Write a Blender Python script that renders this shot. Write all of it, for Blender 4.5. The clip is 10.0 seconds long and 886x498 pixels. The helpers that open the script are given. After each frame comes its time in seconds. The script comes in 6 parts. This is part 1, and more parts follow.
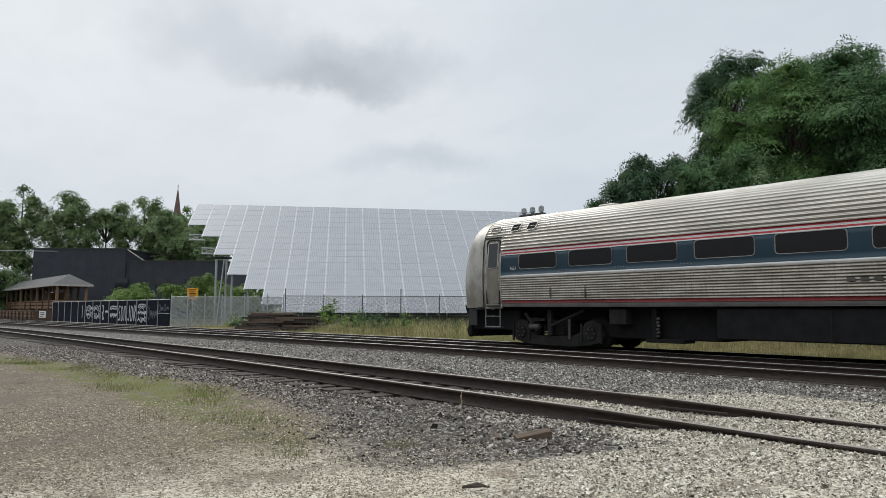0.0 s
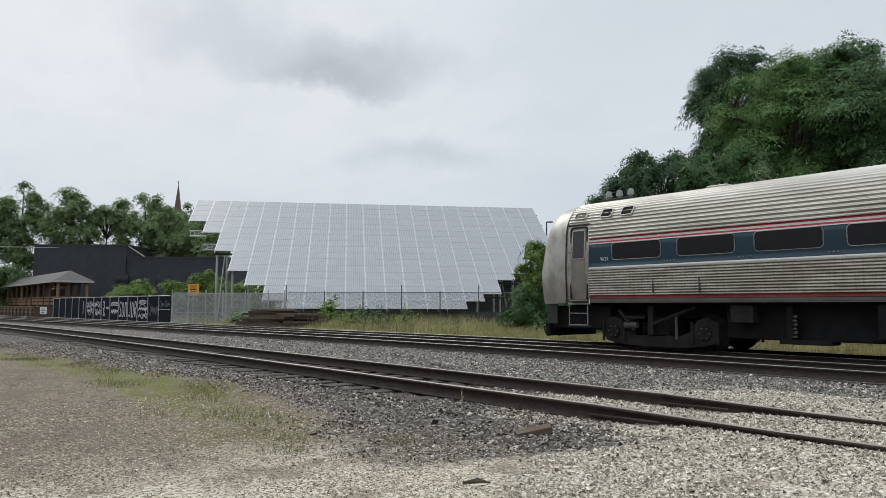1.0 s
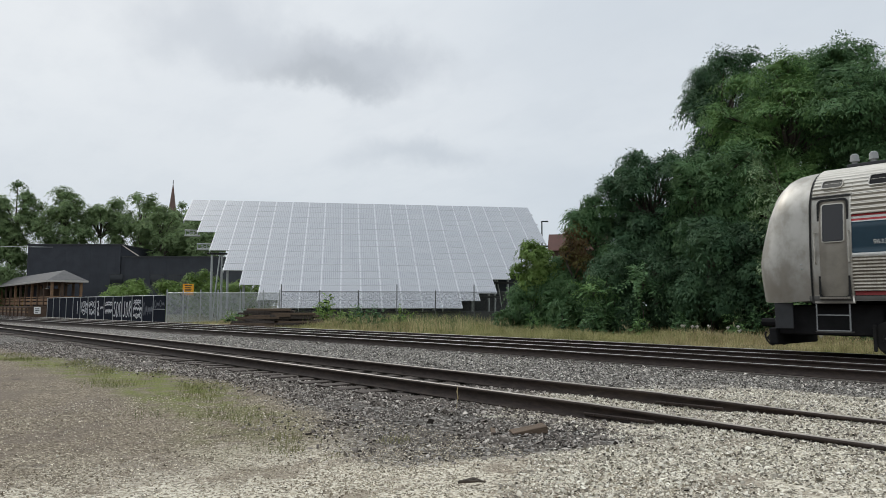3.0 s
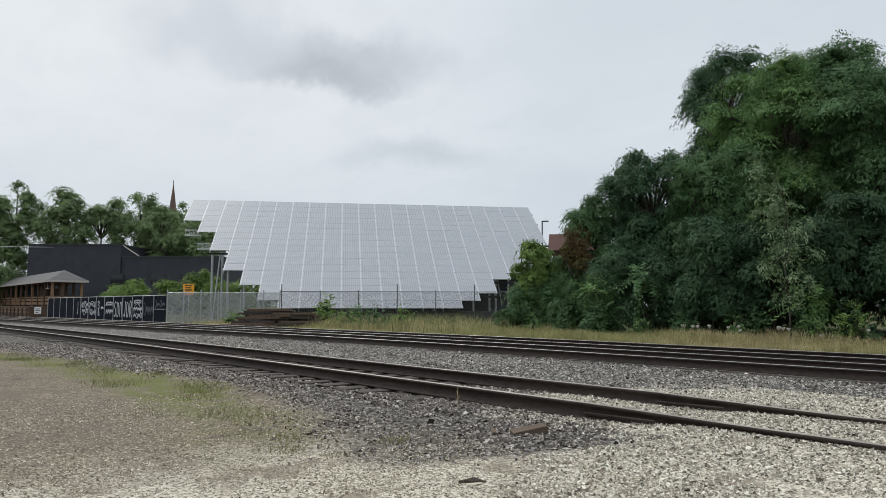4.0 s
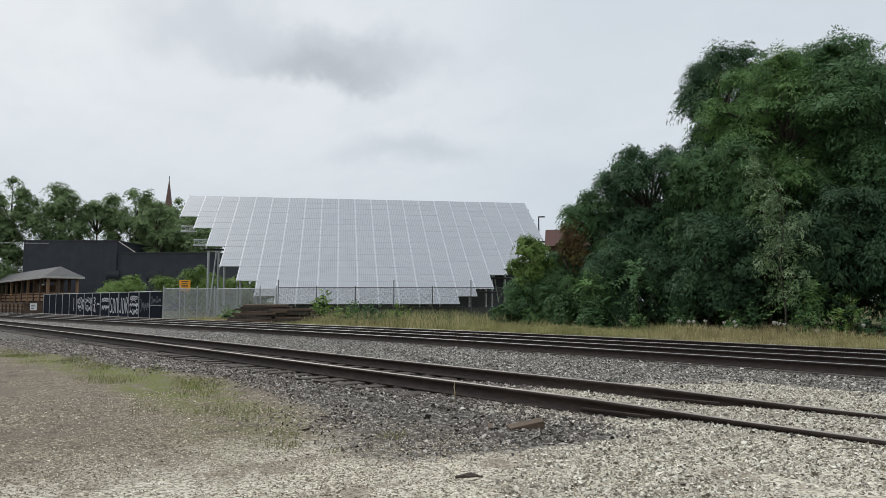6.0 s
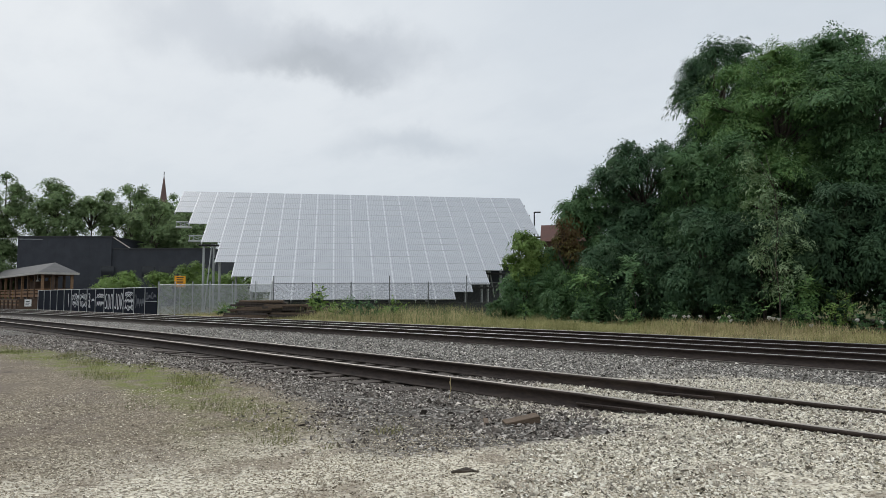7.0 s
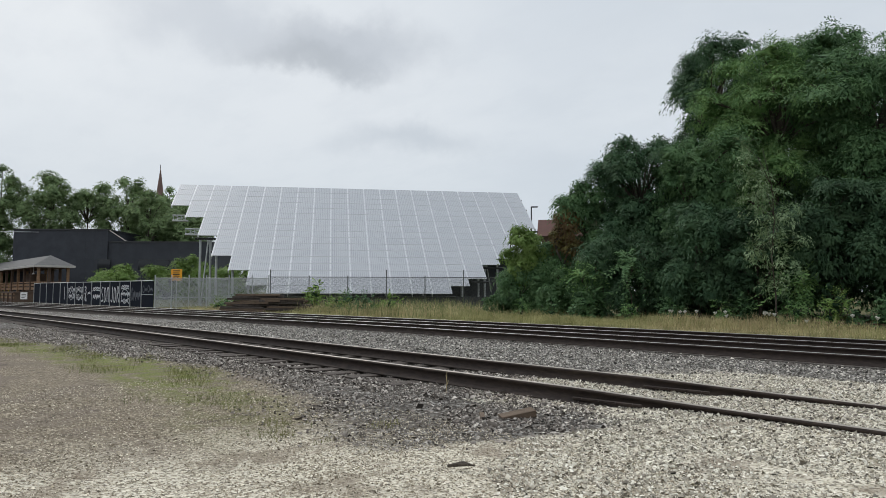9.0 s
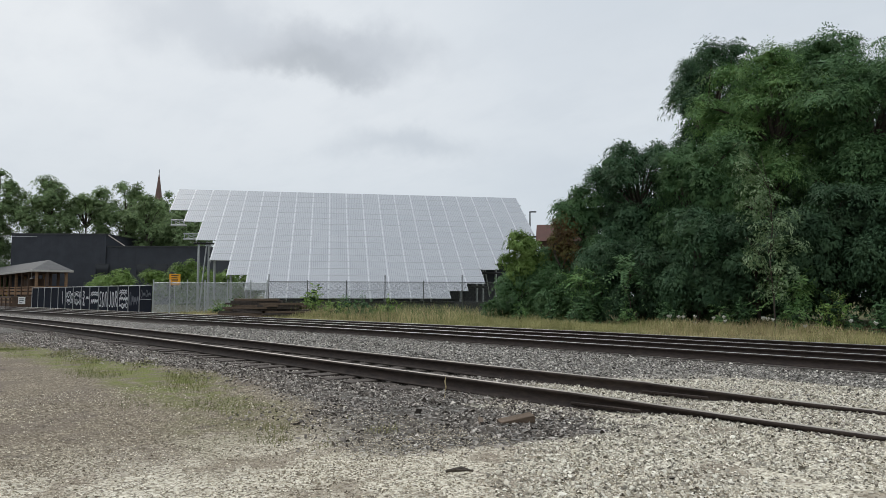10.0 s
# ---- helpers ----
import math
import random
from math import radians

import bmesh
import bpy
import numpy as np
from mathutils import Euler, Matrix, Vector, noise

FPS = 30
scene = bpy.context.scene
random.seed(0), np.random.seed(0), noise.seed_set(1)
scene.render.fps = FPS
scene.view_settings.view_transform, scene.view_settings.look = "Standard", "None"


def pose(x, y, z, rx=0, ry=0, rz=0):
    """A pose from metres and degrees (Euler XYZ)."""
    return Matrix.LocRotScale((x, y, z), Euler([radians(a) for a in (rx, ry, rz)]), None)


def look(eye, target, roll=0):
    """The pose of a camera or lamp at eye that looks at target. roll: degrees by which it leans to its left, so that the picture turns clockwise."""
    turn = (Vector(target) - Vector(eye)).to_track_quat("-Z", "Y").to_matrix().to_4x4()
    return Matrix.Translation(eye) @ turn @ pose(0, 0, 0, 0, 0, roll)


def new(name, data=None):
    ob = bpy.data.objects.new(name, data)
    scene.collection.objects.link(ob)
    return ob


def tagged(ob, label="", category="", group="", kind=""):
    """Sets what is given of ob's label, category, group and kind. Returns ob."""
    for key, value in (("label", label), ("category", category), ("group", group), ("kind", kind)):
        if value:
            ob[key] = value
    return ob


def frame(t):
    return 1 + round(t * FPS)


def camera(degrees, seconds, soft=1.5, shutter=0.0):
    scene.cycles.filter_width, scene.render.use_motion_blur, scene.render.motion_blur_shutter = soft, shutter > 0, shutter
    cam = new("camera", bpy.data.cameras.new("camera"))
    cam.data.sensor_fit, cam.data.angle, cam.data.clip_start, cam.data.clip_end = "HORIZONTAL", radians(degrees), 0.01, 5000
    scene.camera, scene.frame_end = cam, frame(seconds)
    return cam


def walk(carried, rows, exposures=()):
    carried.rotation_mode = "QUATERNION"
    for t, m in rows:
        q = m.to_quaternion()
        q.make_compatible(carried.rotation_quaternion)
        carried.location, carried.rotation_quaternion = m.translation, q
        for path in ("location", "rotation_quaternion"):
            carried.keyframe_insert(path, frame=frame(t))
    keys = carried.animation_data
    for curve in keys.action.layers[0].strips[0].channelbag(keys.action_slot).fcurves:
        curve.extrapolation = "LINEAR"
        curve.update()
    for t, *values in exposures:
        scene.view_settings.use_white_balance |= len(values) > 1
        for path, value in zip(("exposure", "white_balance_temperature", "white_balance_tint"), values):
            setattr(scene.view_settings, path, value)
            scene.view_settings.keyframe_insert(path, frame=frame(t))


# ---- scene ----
cam = camera(65.0, 10.0, soft=0.75, shutter=0.15)
EYE = (0.0, 0.0, 1.2255)
TURNS = [
    (0.0, 95.061, -0.201, 49.408), (0.5, 94.955, -0.307, 49.448), (1.0, 94.742, -0.179, 49.457),
    (1.5, 94.771, -0.155, 49.236), (2.0, 94.769, -0.295, 49.115), (2.5, 94.702, -0.149, 49.051),
    (4.0, 94.686, -0.100, 49.109), (4.5, 94.644, 0.000, 49.043), (5.0, 94.644, 0.008, 49.041),
    (5.5, 94.520, -0.036, 48.973), (7.0, 93.961, 0.081, 48.485), (7.5, 93.804, 0.005, 48.308),
    (8.0, 93.659, 0.022, 48.084), (8.5, 93.572, 0.031, 48.039), (9.0, 93.492, -0.113, 48.218),
    (9.5, 93.545, -0.081, 48.296), (10.0, 93.891, -0.147, 48.102)]
walk(cam, [(t, pose(*EYE, rx, ry, rz)) for t, rx, ry, rz in TURNS])


# ---- node helpers ----
class Net:
    """A short hand for node trees."""

    def __init__(self, tree):
        self.tree = tree

    def add(self, kind, **props):
        n = self.tree.nodes.new(kind)
        for key, value in props.items():
            setattr(n, key, value)
        return n

    def put(self, socket, value):
        if isinstance(value, bpy.types.NodeSocket):
            self.tree.links.new(value, socket)
        elif isinstance(value, (int, float)) and hasattr(socket, "default_value") and not isinstance(socket.default_value, (int, float)):
            socket.default_value = [value] * len(socket.default_value)
        elif isinstance(value, tuple) and len(value) == 3 and len(socket.default_value) == 4:
            socket.default_value = (*value, 1)
        else:
            socket.default_value = value

    def math(self, op, a, b=0.0, c=0.0):
        n = self.add("ShaderNodeMath", operation=op)
        for s, v in zip(n.inputs, (a, b, c)):
            self.put(s, v)
        return n.outputs[0]

    def vec(self, op, a, b=(0, 0, 0)):
        n = self.add("ShaderNodeVectorMath", operation=op)
        self.put(n.inputs[0], a)
        self.put(n.inputs[1], b)
        return n.outputs["Value"] if op in ("DOT_PRODUCT", "LENGTH", "DISTANCE") else n.outputs[0]

    def scaled(self, v, x, y, z):
        return self.vec("MULTIPLY", v, (x, y, z))

    def noise(self, v, scale, detail=3.0, rough=0.55, colour=False):
        n = self.add("ShaderNodeTexNoise")
        self.put(n.inputs["Vector"], v)
        n.inputs["Scale"].default_value, n.inputs["Detail"].default_value, n.inputs["Roughness"].default_value = scale, detail, rough
        return n.outputs["Color" if colour else "Fac"]

    def cells(self, v, scale, feature="F1", out="Distance"):
        n = self.add("ShaderNodeTexVoronoi", feature=feature)
        self.put(n.inputs["Vector"], v)
        n.inputs["Scale"].default_value = scale
        return n.outputs[out]

    def step(self, v, lo, hi, a=0.0, b=1.0):
        n = self.add("ShaderNodeMapRange", interpolation_type="SMOOTHSTEP")
        for s, x in zip(n.inputs, (v, lo, hi, a, b)):
            self.put(s, x)
        return n.outputs[0]

    def mix(self, f, a, b, blend="MIX"):
        n = self.add("ShaderNodeMix", data_type="RGBA", blend_type=blend)
        self.put(n.inputs["Factor"], f)
        self.put(n.inputs[6], a)
        self.put(n.inputs[7], b)
        return n.outputs[2]

    def ramp(self, f, *stops):
        n = self.add("ShaderNodeValToRGB")
        e = n.color_ramp.elements
        while len(e) < len(stops):
            e.new(0.5)
        for el, (p, col) in zip(e, stops):
            el.position, el.color = p, (*col, 1)
        self.put(n.inputs[0], f)
        return n.outputs[0]

    def split(self, v):
        n = self.add("ShaderNodeSeparateXYZ")
        self.put(n.inputs[0], v)
        return n.outputs

    def coord(self, which="Object"):
        return self.add("ShaderNodeTexCoord").outputs[which]

    def bump(self, h, strength=0.4, dist=0.02):
        n = self.add("ShaderNodeBump")
        n.inputs["Strength"].default_value, n.inputs["Distance"].default_value = strength, dist
        self.put(n.inputs["Height"], h)
        return n.outputs[0]


def material(name, build=None, colour=(0.5, 0.5, 0.5), rough=0.6, metal=0.0, spec=0.5):
    m = bpy.data.materials.new(name)
    m.use_nodes = True
    net = Net(m.node_tree)
    bsdf = m.node_tree.nodes["Principled BSDF"]
    net.put(bsdf.inputs["Base Color"], colour)
    bsdf.inputs["Roughness"].default_value, bsdf.inputs["Metallic"].default_value = rough, metal
    bsdf.inputs["Specular IOR Level"].default_value = spec
    if build:
        for key, value in build(net).items():
            net.put(bsdf.inputs[key], value)
    return m


def worn(name, colour, dark=0.7, scale=3.0, grain=60.0, rough=0.6, metal=0.0, bump=0.15, stretch=(1, 1, 1), spec=0.4):
    """A surface with large stains and fine grain."""
    def build(n):
        v = n.scaled(n.coord(), *stretch)
        big, fine = n.noise(v, scale, 4, 0.6), n.noise(v, grain, 2, 0.6)
        low = tuple(c * dark for c in colour)
        col = n.mix(n.step(big, 0.3, 0.7), low, colour)
        col = n.mix(n.math("MULTIPLY", fine, 0.35), col, tuple(min(1, c * 1.25) for c in colour))
        return {"Base Color": col, "Roughness": n.math("MULTIPLY_ADD", big, 0.25, rough - 0.12), "Normal": n.bump(fine, bump, 0.01)}
    return material(name, build, rough=rough, metal=metal, spec=spec)


# ---- sky and sun: high overcast with a few darker clouds ----
world = bpy.data.worlds.new("overcast_sky")
scene.world = world
world.use_nodes = True
w = Net(world.node_tree)
sky = w.add("ShaderNodeTexSky", sky_type="NISHITA", sun_disc=False, sun_elevation=radians(41), sun_rotation=radians(-85), air_density=1.0, dust_density=3.0)
way = w.coord("Generated")
wx, wy, wz = w.split(way)[:3]
lift = w.math("ADD", w.math("MAXIMUM", wz, 0.0), 0.22)
flat = w.add("ShaderNodeCombineXYZ")
w.put(flat.inputs[0], w.math("DIVIDE", wx, lift))
w.put(flat.inputs[1], w.math("DIVIDE", wy, lift))
warp = w.noise(way, 9.0, 5, 0.6, colour=True)
streaks = w.noise(flat.outputs[0], 1.1, 5, 0.55)
broad = w.noise(flat.outputs[0], 0.35, 3, 0.5)
cover = w.mix(w.step(streaks, 0.30, 0.72), (0.64, 0.685, 0.745), (0.79, 0.82, 0.855))
cover = w.mix(w.step(broad, 0.35, 0.7), cover, (0.80, 0.82, 0.85))
ripple = w.noise(w.scaled(flat.outputs[0], 1.0, 1.6, 1.0), 3.4, 6, 0.6)
cover = w.mix(w.step(ripple, 0.42, 0.68, 0.0, 0.30), cover, (0.66, 0.695, 0.745))
low_sky = w.step(wz, 0.06, 0.30)
cover = w.mix(low_sky, w.mix(0.6, cover, (0.585, 0.645, 0.715)), cover)


def cloud(col, centre, wide, high, tint, amount, soft=0.55):
    """A darker cloud in a direction of the sky, with ragged edges."""
    c = Vector(centre).normalized()
    side = c.cross(Vector((0, 0, 1))).normalized()
    rise = side.cross(c)
    ragged = w.vec("ADD", way, w.vec("MULTIPLY", w.vec("SUBTRACT", warp, (0.5, 0.5, 0.5)), (0.16, 0.16, 0.10)))
    a = w.math("DIVIDE", w.vec("DOT_PRODUCT", ragged, tuple(side)), wide)
    b = w.math("DIVIDE", w.vec("DOT_PRODUCT", w.vec("SUBTRACT", ragged, tuple(c)), tuple(rise)), high)
    front = w.step(w.vec("DOT_PRODUCT", way, tuple(c)), 0.3, 0.6)
    r = w.math("SQRT", w.math("ADD", w.math("MULTIPLY", a, a), w.math("MULTIPLY", b, b)))
    f = w.math("MULTIPLY", w.math("MULTIPLY", w.step(r, 1.0, 1.0 - soft), front), amount)
    return w.mix(f, col, tint)


cover = cloud(cover, (-0.876, 0.350, 0.365), 0.16, 0.085, (0.58, 0.615, 0.67), 0.75, 0.9)
cover = cloud(cover, (-0.80, 0.505, 0.335), 0.21, 0.060, (0.52, 0.55, 0.60), 0.8, 0.85)
cover = cloud(cover, (-0.820, 0.480, 0.312), 0.13, 0.034, (0.44, 0.47, 0.51), 0.65, 0.9)
cover = cloud(cover, (-0.7558, 0.6198, 0.213), 0.15, 0.040, (0.57, 0.61, 0.665), 0.75, 0.95)
# an overcast sky is brighter overhead than low down
cover = w.mix(1.0, cover, w.ramp(wz, (0.0, (0.56, 0.56, 0.56)), (0.40, (0.56, 0.56, 0.56)), (0.95, (0.98, 0.98, 0.98))), "MULTIPLY")
cover = w.mix(1.0, cover, (0.972, 1.0, 1.012), "MULTIPLY")
back = world.node_tree.nodes["Background"]
both = w.mix(0.94, w.vec("MULTIPLY", sky.outputs[0], (0.05, 0.05, 0.05)), cover)
w.put(back.inputs["Color"], both)
back.inputs["Strength"].default_value = 1.77

sun = new("sun", bpy.data.lights.new("sun", "SUN"))
sun.data.energy, sun.data.angle, sun.data.color = 1.2, radians(20), (1.0, 0.96, 0.9)
sun.matrix_world = look((0, 0, 60), Vector((0, 0, 60)) - Vector((-0.95, 0.08, 0.82)))


# ---- mesh helpers ----
def link(name, mesh, mat, parent=None, label=""):
    ob = new(name, mesh)
    if mat:
        for m in (mat if isinstance(mat, (list, tuple)) else [mat]):
            mesh.materials.append(m)
    if parent:
        ob.parent = parent
    return tagged(ob, label)


def part(name, bm, mat, parent=None, label="", smooth=False):
    mesh = bpy.data.meshes.new(name)
    if smooth:
        for f in bm.faces:
            f.smooth = True
    bm.to_mesh(mesh)
    bm.free()
    return link(name, mesh, mat, parent, label)


def thing(name, at=(0, 0, 0), rz=0.0, label="", category="", group="", kind=""):
    ob = new(name)
    ob.matrix_basis = pose(*at, 0, 0, rz)
    return tagged(ob, label, category, group, kind)


def box(bm, x0, x1, y0, y1, z0, z1, bevel=0.0, m=None):
    made = bmesh.ops.create_cube(bm, size=1.0)["verts"]
    mat = Matrix.Translation(((x0 + x1) / 2, (y0 + y1) / 2, (z0 + z1) / 2)) @ Matrix.Diagonal((x1 - x0, y1 - y0, z1 - z0, 1))
    bmesh.ops.transform(bm, matrix=(m @ mat) if m else mat, verts=made)
    if bevel:
        edges = list({e for v in made for e in v.link_edges})
        bmesh.ops.bevel(bm, geom=edges, offset=bevel, segments=1, profile=0.5, affect="EDGES")
    return bm


def boxes(*rows, bevel=0.0):
    bm = bmesh.new()
    for r in rows:
        box(bm, *r, bevel=bevel)
    return bm


def rod(bm, a, b, r0, r1=None, n=8, caps=True):
    a, b = Vector(a), Vector(b)
    made = bmesh.ops.create_cone(bm, cap_ends=caps, segments=n, radius1=r0, radius2=r0 if r1 is None else r1, depth=(b - a).length)["verts"]
    m = Matrix.Translation((a + b) / 2) @ (b - a).to_track_quat("Z", "Y").to_matrix().to_4x4()
    bmesh.ops.transform(bm, matrix=m, verts=made)
    return bm


def rods(*rows, n=8):
    bm = bmesh.new()
    for r in rows:
        rod(bm, *r, n=n)
    return bm


def quick_mesh(name, verts, faces, smooth=False):
    """A mesh from arrays; all faces have the same number of corners."""
    mesh = bpy.data.meshes.new(name)
    verts, faces = np.asarray(verts, np.float32), np.asarray(faces, np.int32)
    k = faces.shape[1]
    mesh.vertices.add(len(verts))
    mesh.vertices.foreach_set("co", verts.ravel())
    mesh.loops.add(faces.size)
    mesh.loops.foreach_set("vertex_index", faces.ravel())
    mesh.polygons.add(len(faces))
    mesh.polygons.foreach_set("loop_start", np.arange(0, faces.size, k, dtype=np.int32))
    mesh.polygons.foreach_set("loop_total", np.full(len(faces), k, np.int32))
    mesh.update(calc_edges=True)
    if smooth:
        mesh.shade_smooth()
    return mesh


def sweep(section, path, closed=True):
    """Vertices and quads of a (y, z) section carried along points (x, y, z) with headings in the plan."""
    n, k = len(path), len(section)
    sec = np.array(section)
    verts, faces = [], []
    for i, p in enumerate(path):
        a, b = Vector(path[max(i - 1, 0)]), Vector(path[min(i + 1, n - 1)])
        d = (b - a).normalized()
        side = Vector((-d.y, d.x, 0)).normalized()
        for y, z in sec:
            verts.append((p[0] + side.x * y, p[1] + side.y * y, p[2] + z))
    for i in range(n - 1):
        for j in range(k if closed else k - 1):
            a, b = i * k + j, i * k + (j + 1) % k
            faces.append((a, a + k, b + k, b))
    return verts, faces


rng = np.random.default_rng(4)

# ---- materials ----
def ground_look(n):
    v = n.coord()
    x, y, z = n.split(v)[:3]
    wob = n.math("SUBTRACT", n.noise(v, 0.5, 4, 0.6), 0.5)
    wob2 = n.math("SUBTRACT", n.noise(v, 2.5, 3, 0.6), 0.5)
    yy = n.math("ADD", y, n.math("ADD", n.math("MULTIPLY", wob, 1.6), n.math("MULTIPLY", wob2, 0.7)))
    xx = n.math("ADD", x, n.math("ADD", n.math("MULTIPLY", wob, 3.0), n.math("MULTIPLY", wob2, 1.0)))
    cell = n.split(n.cells(v, 26.0, out="Color"))[0]
    cell2 = n.split(n.cells(v, 55.0, out="Color"))[1]
    edge = n.cells(v, 26.0)
    stain = n.noise(v, 0.8, 4, 0.6)
    ballast = n.ramp(cell, (0.0, (0.018, 0.016, 0.014)), (0.55, (0.095, 0.086, 0.075)), (0.85, (0.21, 0.20, 0.185)), (1.0, (0.44, 0.42, 0.39)))
    ballast = n.mix(n.step(stain, 0.35, 0.7, 0.0, 0.5), ballast, (0.10, 0.085, 0.07))
    ballast = n.mix(n.step(y, 7.9, 8.7, 0.0, 0.45), ballast, n.ramp(cell, (0.0, (0.025, 0.024, 0.022)), (0.6, (0.135, 0.128, 0.118)), (1.0, (0.6, 0.57, 0.52))))
    pale = n.ramp(cell2, (0.0, (0.12, 0.102, 0.080)), (0.4, (0.50, 0.452, 0.352)), (1.0, (0.74, 0.69, 0.58)))
    pale = n.mix(n.step(n.noise(v, 1.7, 4, 0.65), 0.48, 0.64, 0.0, 0.7), pale, (0.20, 0.16, 0.12))
    dirt = n.ramp(cell2, (0.0, (0.095, 0.075, 0.056)), (0.6, (0.182, 0.150, 0.108)), (1.0, (0.42, 0.365, 0.275)))
    dirt = n.mix(n.step(n.noise(v, 0.9, 4, 0.55), 0.48, 0.62, 0.0, 0.7), dirt, (0.165, 0.135, 0.108))
    dirt = n.mix(n.step(n.noise(v, 2.6, 4, 0.6), 0.58, 0.68, 0.0, 0.7), dirt, (0.095, 0.075, 0.060))
    tuft = n.noise(v, 30.0, 3, 0.7)
    grass = n.ramp(tuft, (0.3, (0.085, 0.105, 0.030)), (0.6, (0.175, 0.185, 0.058)), (0.8, (0.29, 0.25, 0.10)))
    earth = n.ramp(n.noise(v, 1.5, 5, 0.6), (0.3, (0.06, 0.075, 0.025)), (0.7, (0.16, 0.14, 0.07)))
    # front yard: pale gravel towards the right, worn dirt towards the left
    front = n.mix(n.step(n.math("SUBTRACT", xx, n.math("MULTIPLY", y, 0.25)), -7.2, -5.2), dirt, pale)
    lawn = n.math("MULTIPLY", n.step(n.math("ABSOLUTE", n.math("SUBTRACT", yy, n.math("MULTIPLY_ADD", n.math("POWER", n.math("ABSOLUTE", n.math("ADD", x, 13.0)), 2.0), -0.018, 3.95))), 0.95, 0.30), n.math("MULTIPLY_ADD", n.step(xx, -6.8, -9.5), 0.65, n.step(xx, -4.9, -6.3, 0.0, 0.35)))
    lawn = n.math("MULTIPLY", lawn, n.step(n.noise(v, 3.0, 4, 0.65), 0.34, 0.60))
    front = n.mix(lawn, front, grass)
    near = n.math("MAXIMUM", n.math("MULTIPLY_ADD", x, -0.345, 1.75), 3.5)
    near = n.math("MINIMUM", near, n.math("MULTIPLY_ADD", x, 0.10, 6.0))
    near = n.math("MAXIMUM", near, n.math("MINIMUM", n.math("MULTIPLY_ADD", x, 2.6, 15.1), 6.3))
    over = n.math("SUBTRACT", n.math("ADD", y, n.math("ADD", n.math("MULTIPLY", wob, 0.9), n.math("MULTIPLY", wob2, 0.9))), near)
    col = n.mix(n.step(over, -0.35, 0.45), front, ballast)
    # pale gravel spread over the right part of the siding and up to the main line
    spread = n.math("MULTIPLY", n.step(n.math("ADD", n.math("SUBTRACT", xx, n.math("MULTIPLY", n.math("SUBTRACT", y, 7.0), 0.4)), n.step(y, 6.1, 7.0, 0.0, 1.6)), -6.0, -4.9), n.step(yy, 11.3, 10.3))
    col = n.mix(n.math("MULTIPLY", spread, n.step(yy, 5.6, 6.1)), col, pale)
    # oil-stained bed of the main line, which swings away with the tracks
    bed = n.math("ADD", y, n.math("MULTIPLY", n.math("MAXIMUM", n.math("SUBTRACT", -17.5, x), 0.0), 0.079))
    col = n.mix(n.math("MULTIPLY", n.step(bed, 12.7, 12.95), n.step(bed, 18.8, 18.4, 0.0, 0.82)), col, n.mix(n.step(stain, 0.3, 0.7), (0.060, 0.050, 0.044), (0.11, 0.095, 0.083)))
    col = n.mix(n.step(yy, 18.9, 19.6), col, earth)
    hgt = n.math("ADD", n.math("MULTIPLY", edge, -1.0), n.noise(v, 12.0, 4, 0.6))
    return {"Base Color": col, "Normal": n.bump(hgt, 0.7, 0.03)}


M_GROUND = material("gravel_and_dirt", ground_look, rough=0.95, spec=0.15)


def stone_look(dark, mid, light):
    def build(n):
        r = n.add("ShaderNodeNewGeometry").outputs["Random Per Island"]
        col = n.ramp(r, (0.0, dark), (0.55, mid), (1.0, light))
        col = n.mix(n.math("MULTIPLY", n.noise(n.coord(), 60.0, 2, 0.6), 0.25), col, mid)
        return {"Base Color": col, "Normal": n.bump(n.noise(n.coord(), 120.0, 3, 0.6), 0.3, 0.01)}
    return build


M_BALLAST = material("trap_rock", stone_look((0.032, 0.027, 0.024), (0.196, 0.170, 0.148), (0.62, 0.57, 0.51)), rough=0.9, spec=0.2)
M_PEBBLE = material("dusty_pebbles", stone_look((0.16, 0.13, 0.095), (0.44, 0.38, 0.285), (0.84, 0.77, 0.63)), rough=0.9, spec=0.2)
M_GREYSTONE = material("grey_ballast", stone_look((0.024, 0.022, 0.020), (0.255, 0.236, 0.210), (0.74, 0.70, 0.63)), rough=0.9, spec=0.2)
M_PALE = material("limestone_gravel", stone_look((0.075, 0.064, 0.050), (0.60, 0.552, 0.455), (0.90, 0.86, 0.75)), rough=0.9, spec=0.2)


def rail_look(n):
    v = n.coord()
    z = n.split(n.add("ShaderNodeNewGeometry").outputs["Normal"])[2]
    rust = n.ramp(n.noise(n.scaled(v, 1, 1, 4), 6.0, 4, 0.6), (0.3, (0.024, 0.018, 0.016)), (0.7, (0.060, 0.044, 0.036)))
    return {"Base Color": rust, "Normal": n.bump(n.noise(v, 90.0, 3, 0.6), 0.3, 0.01)}


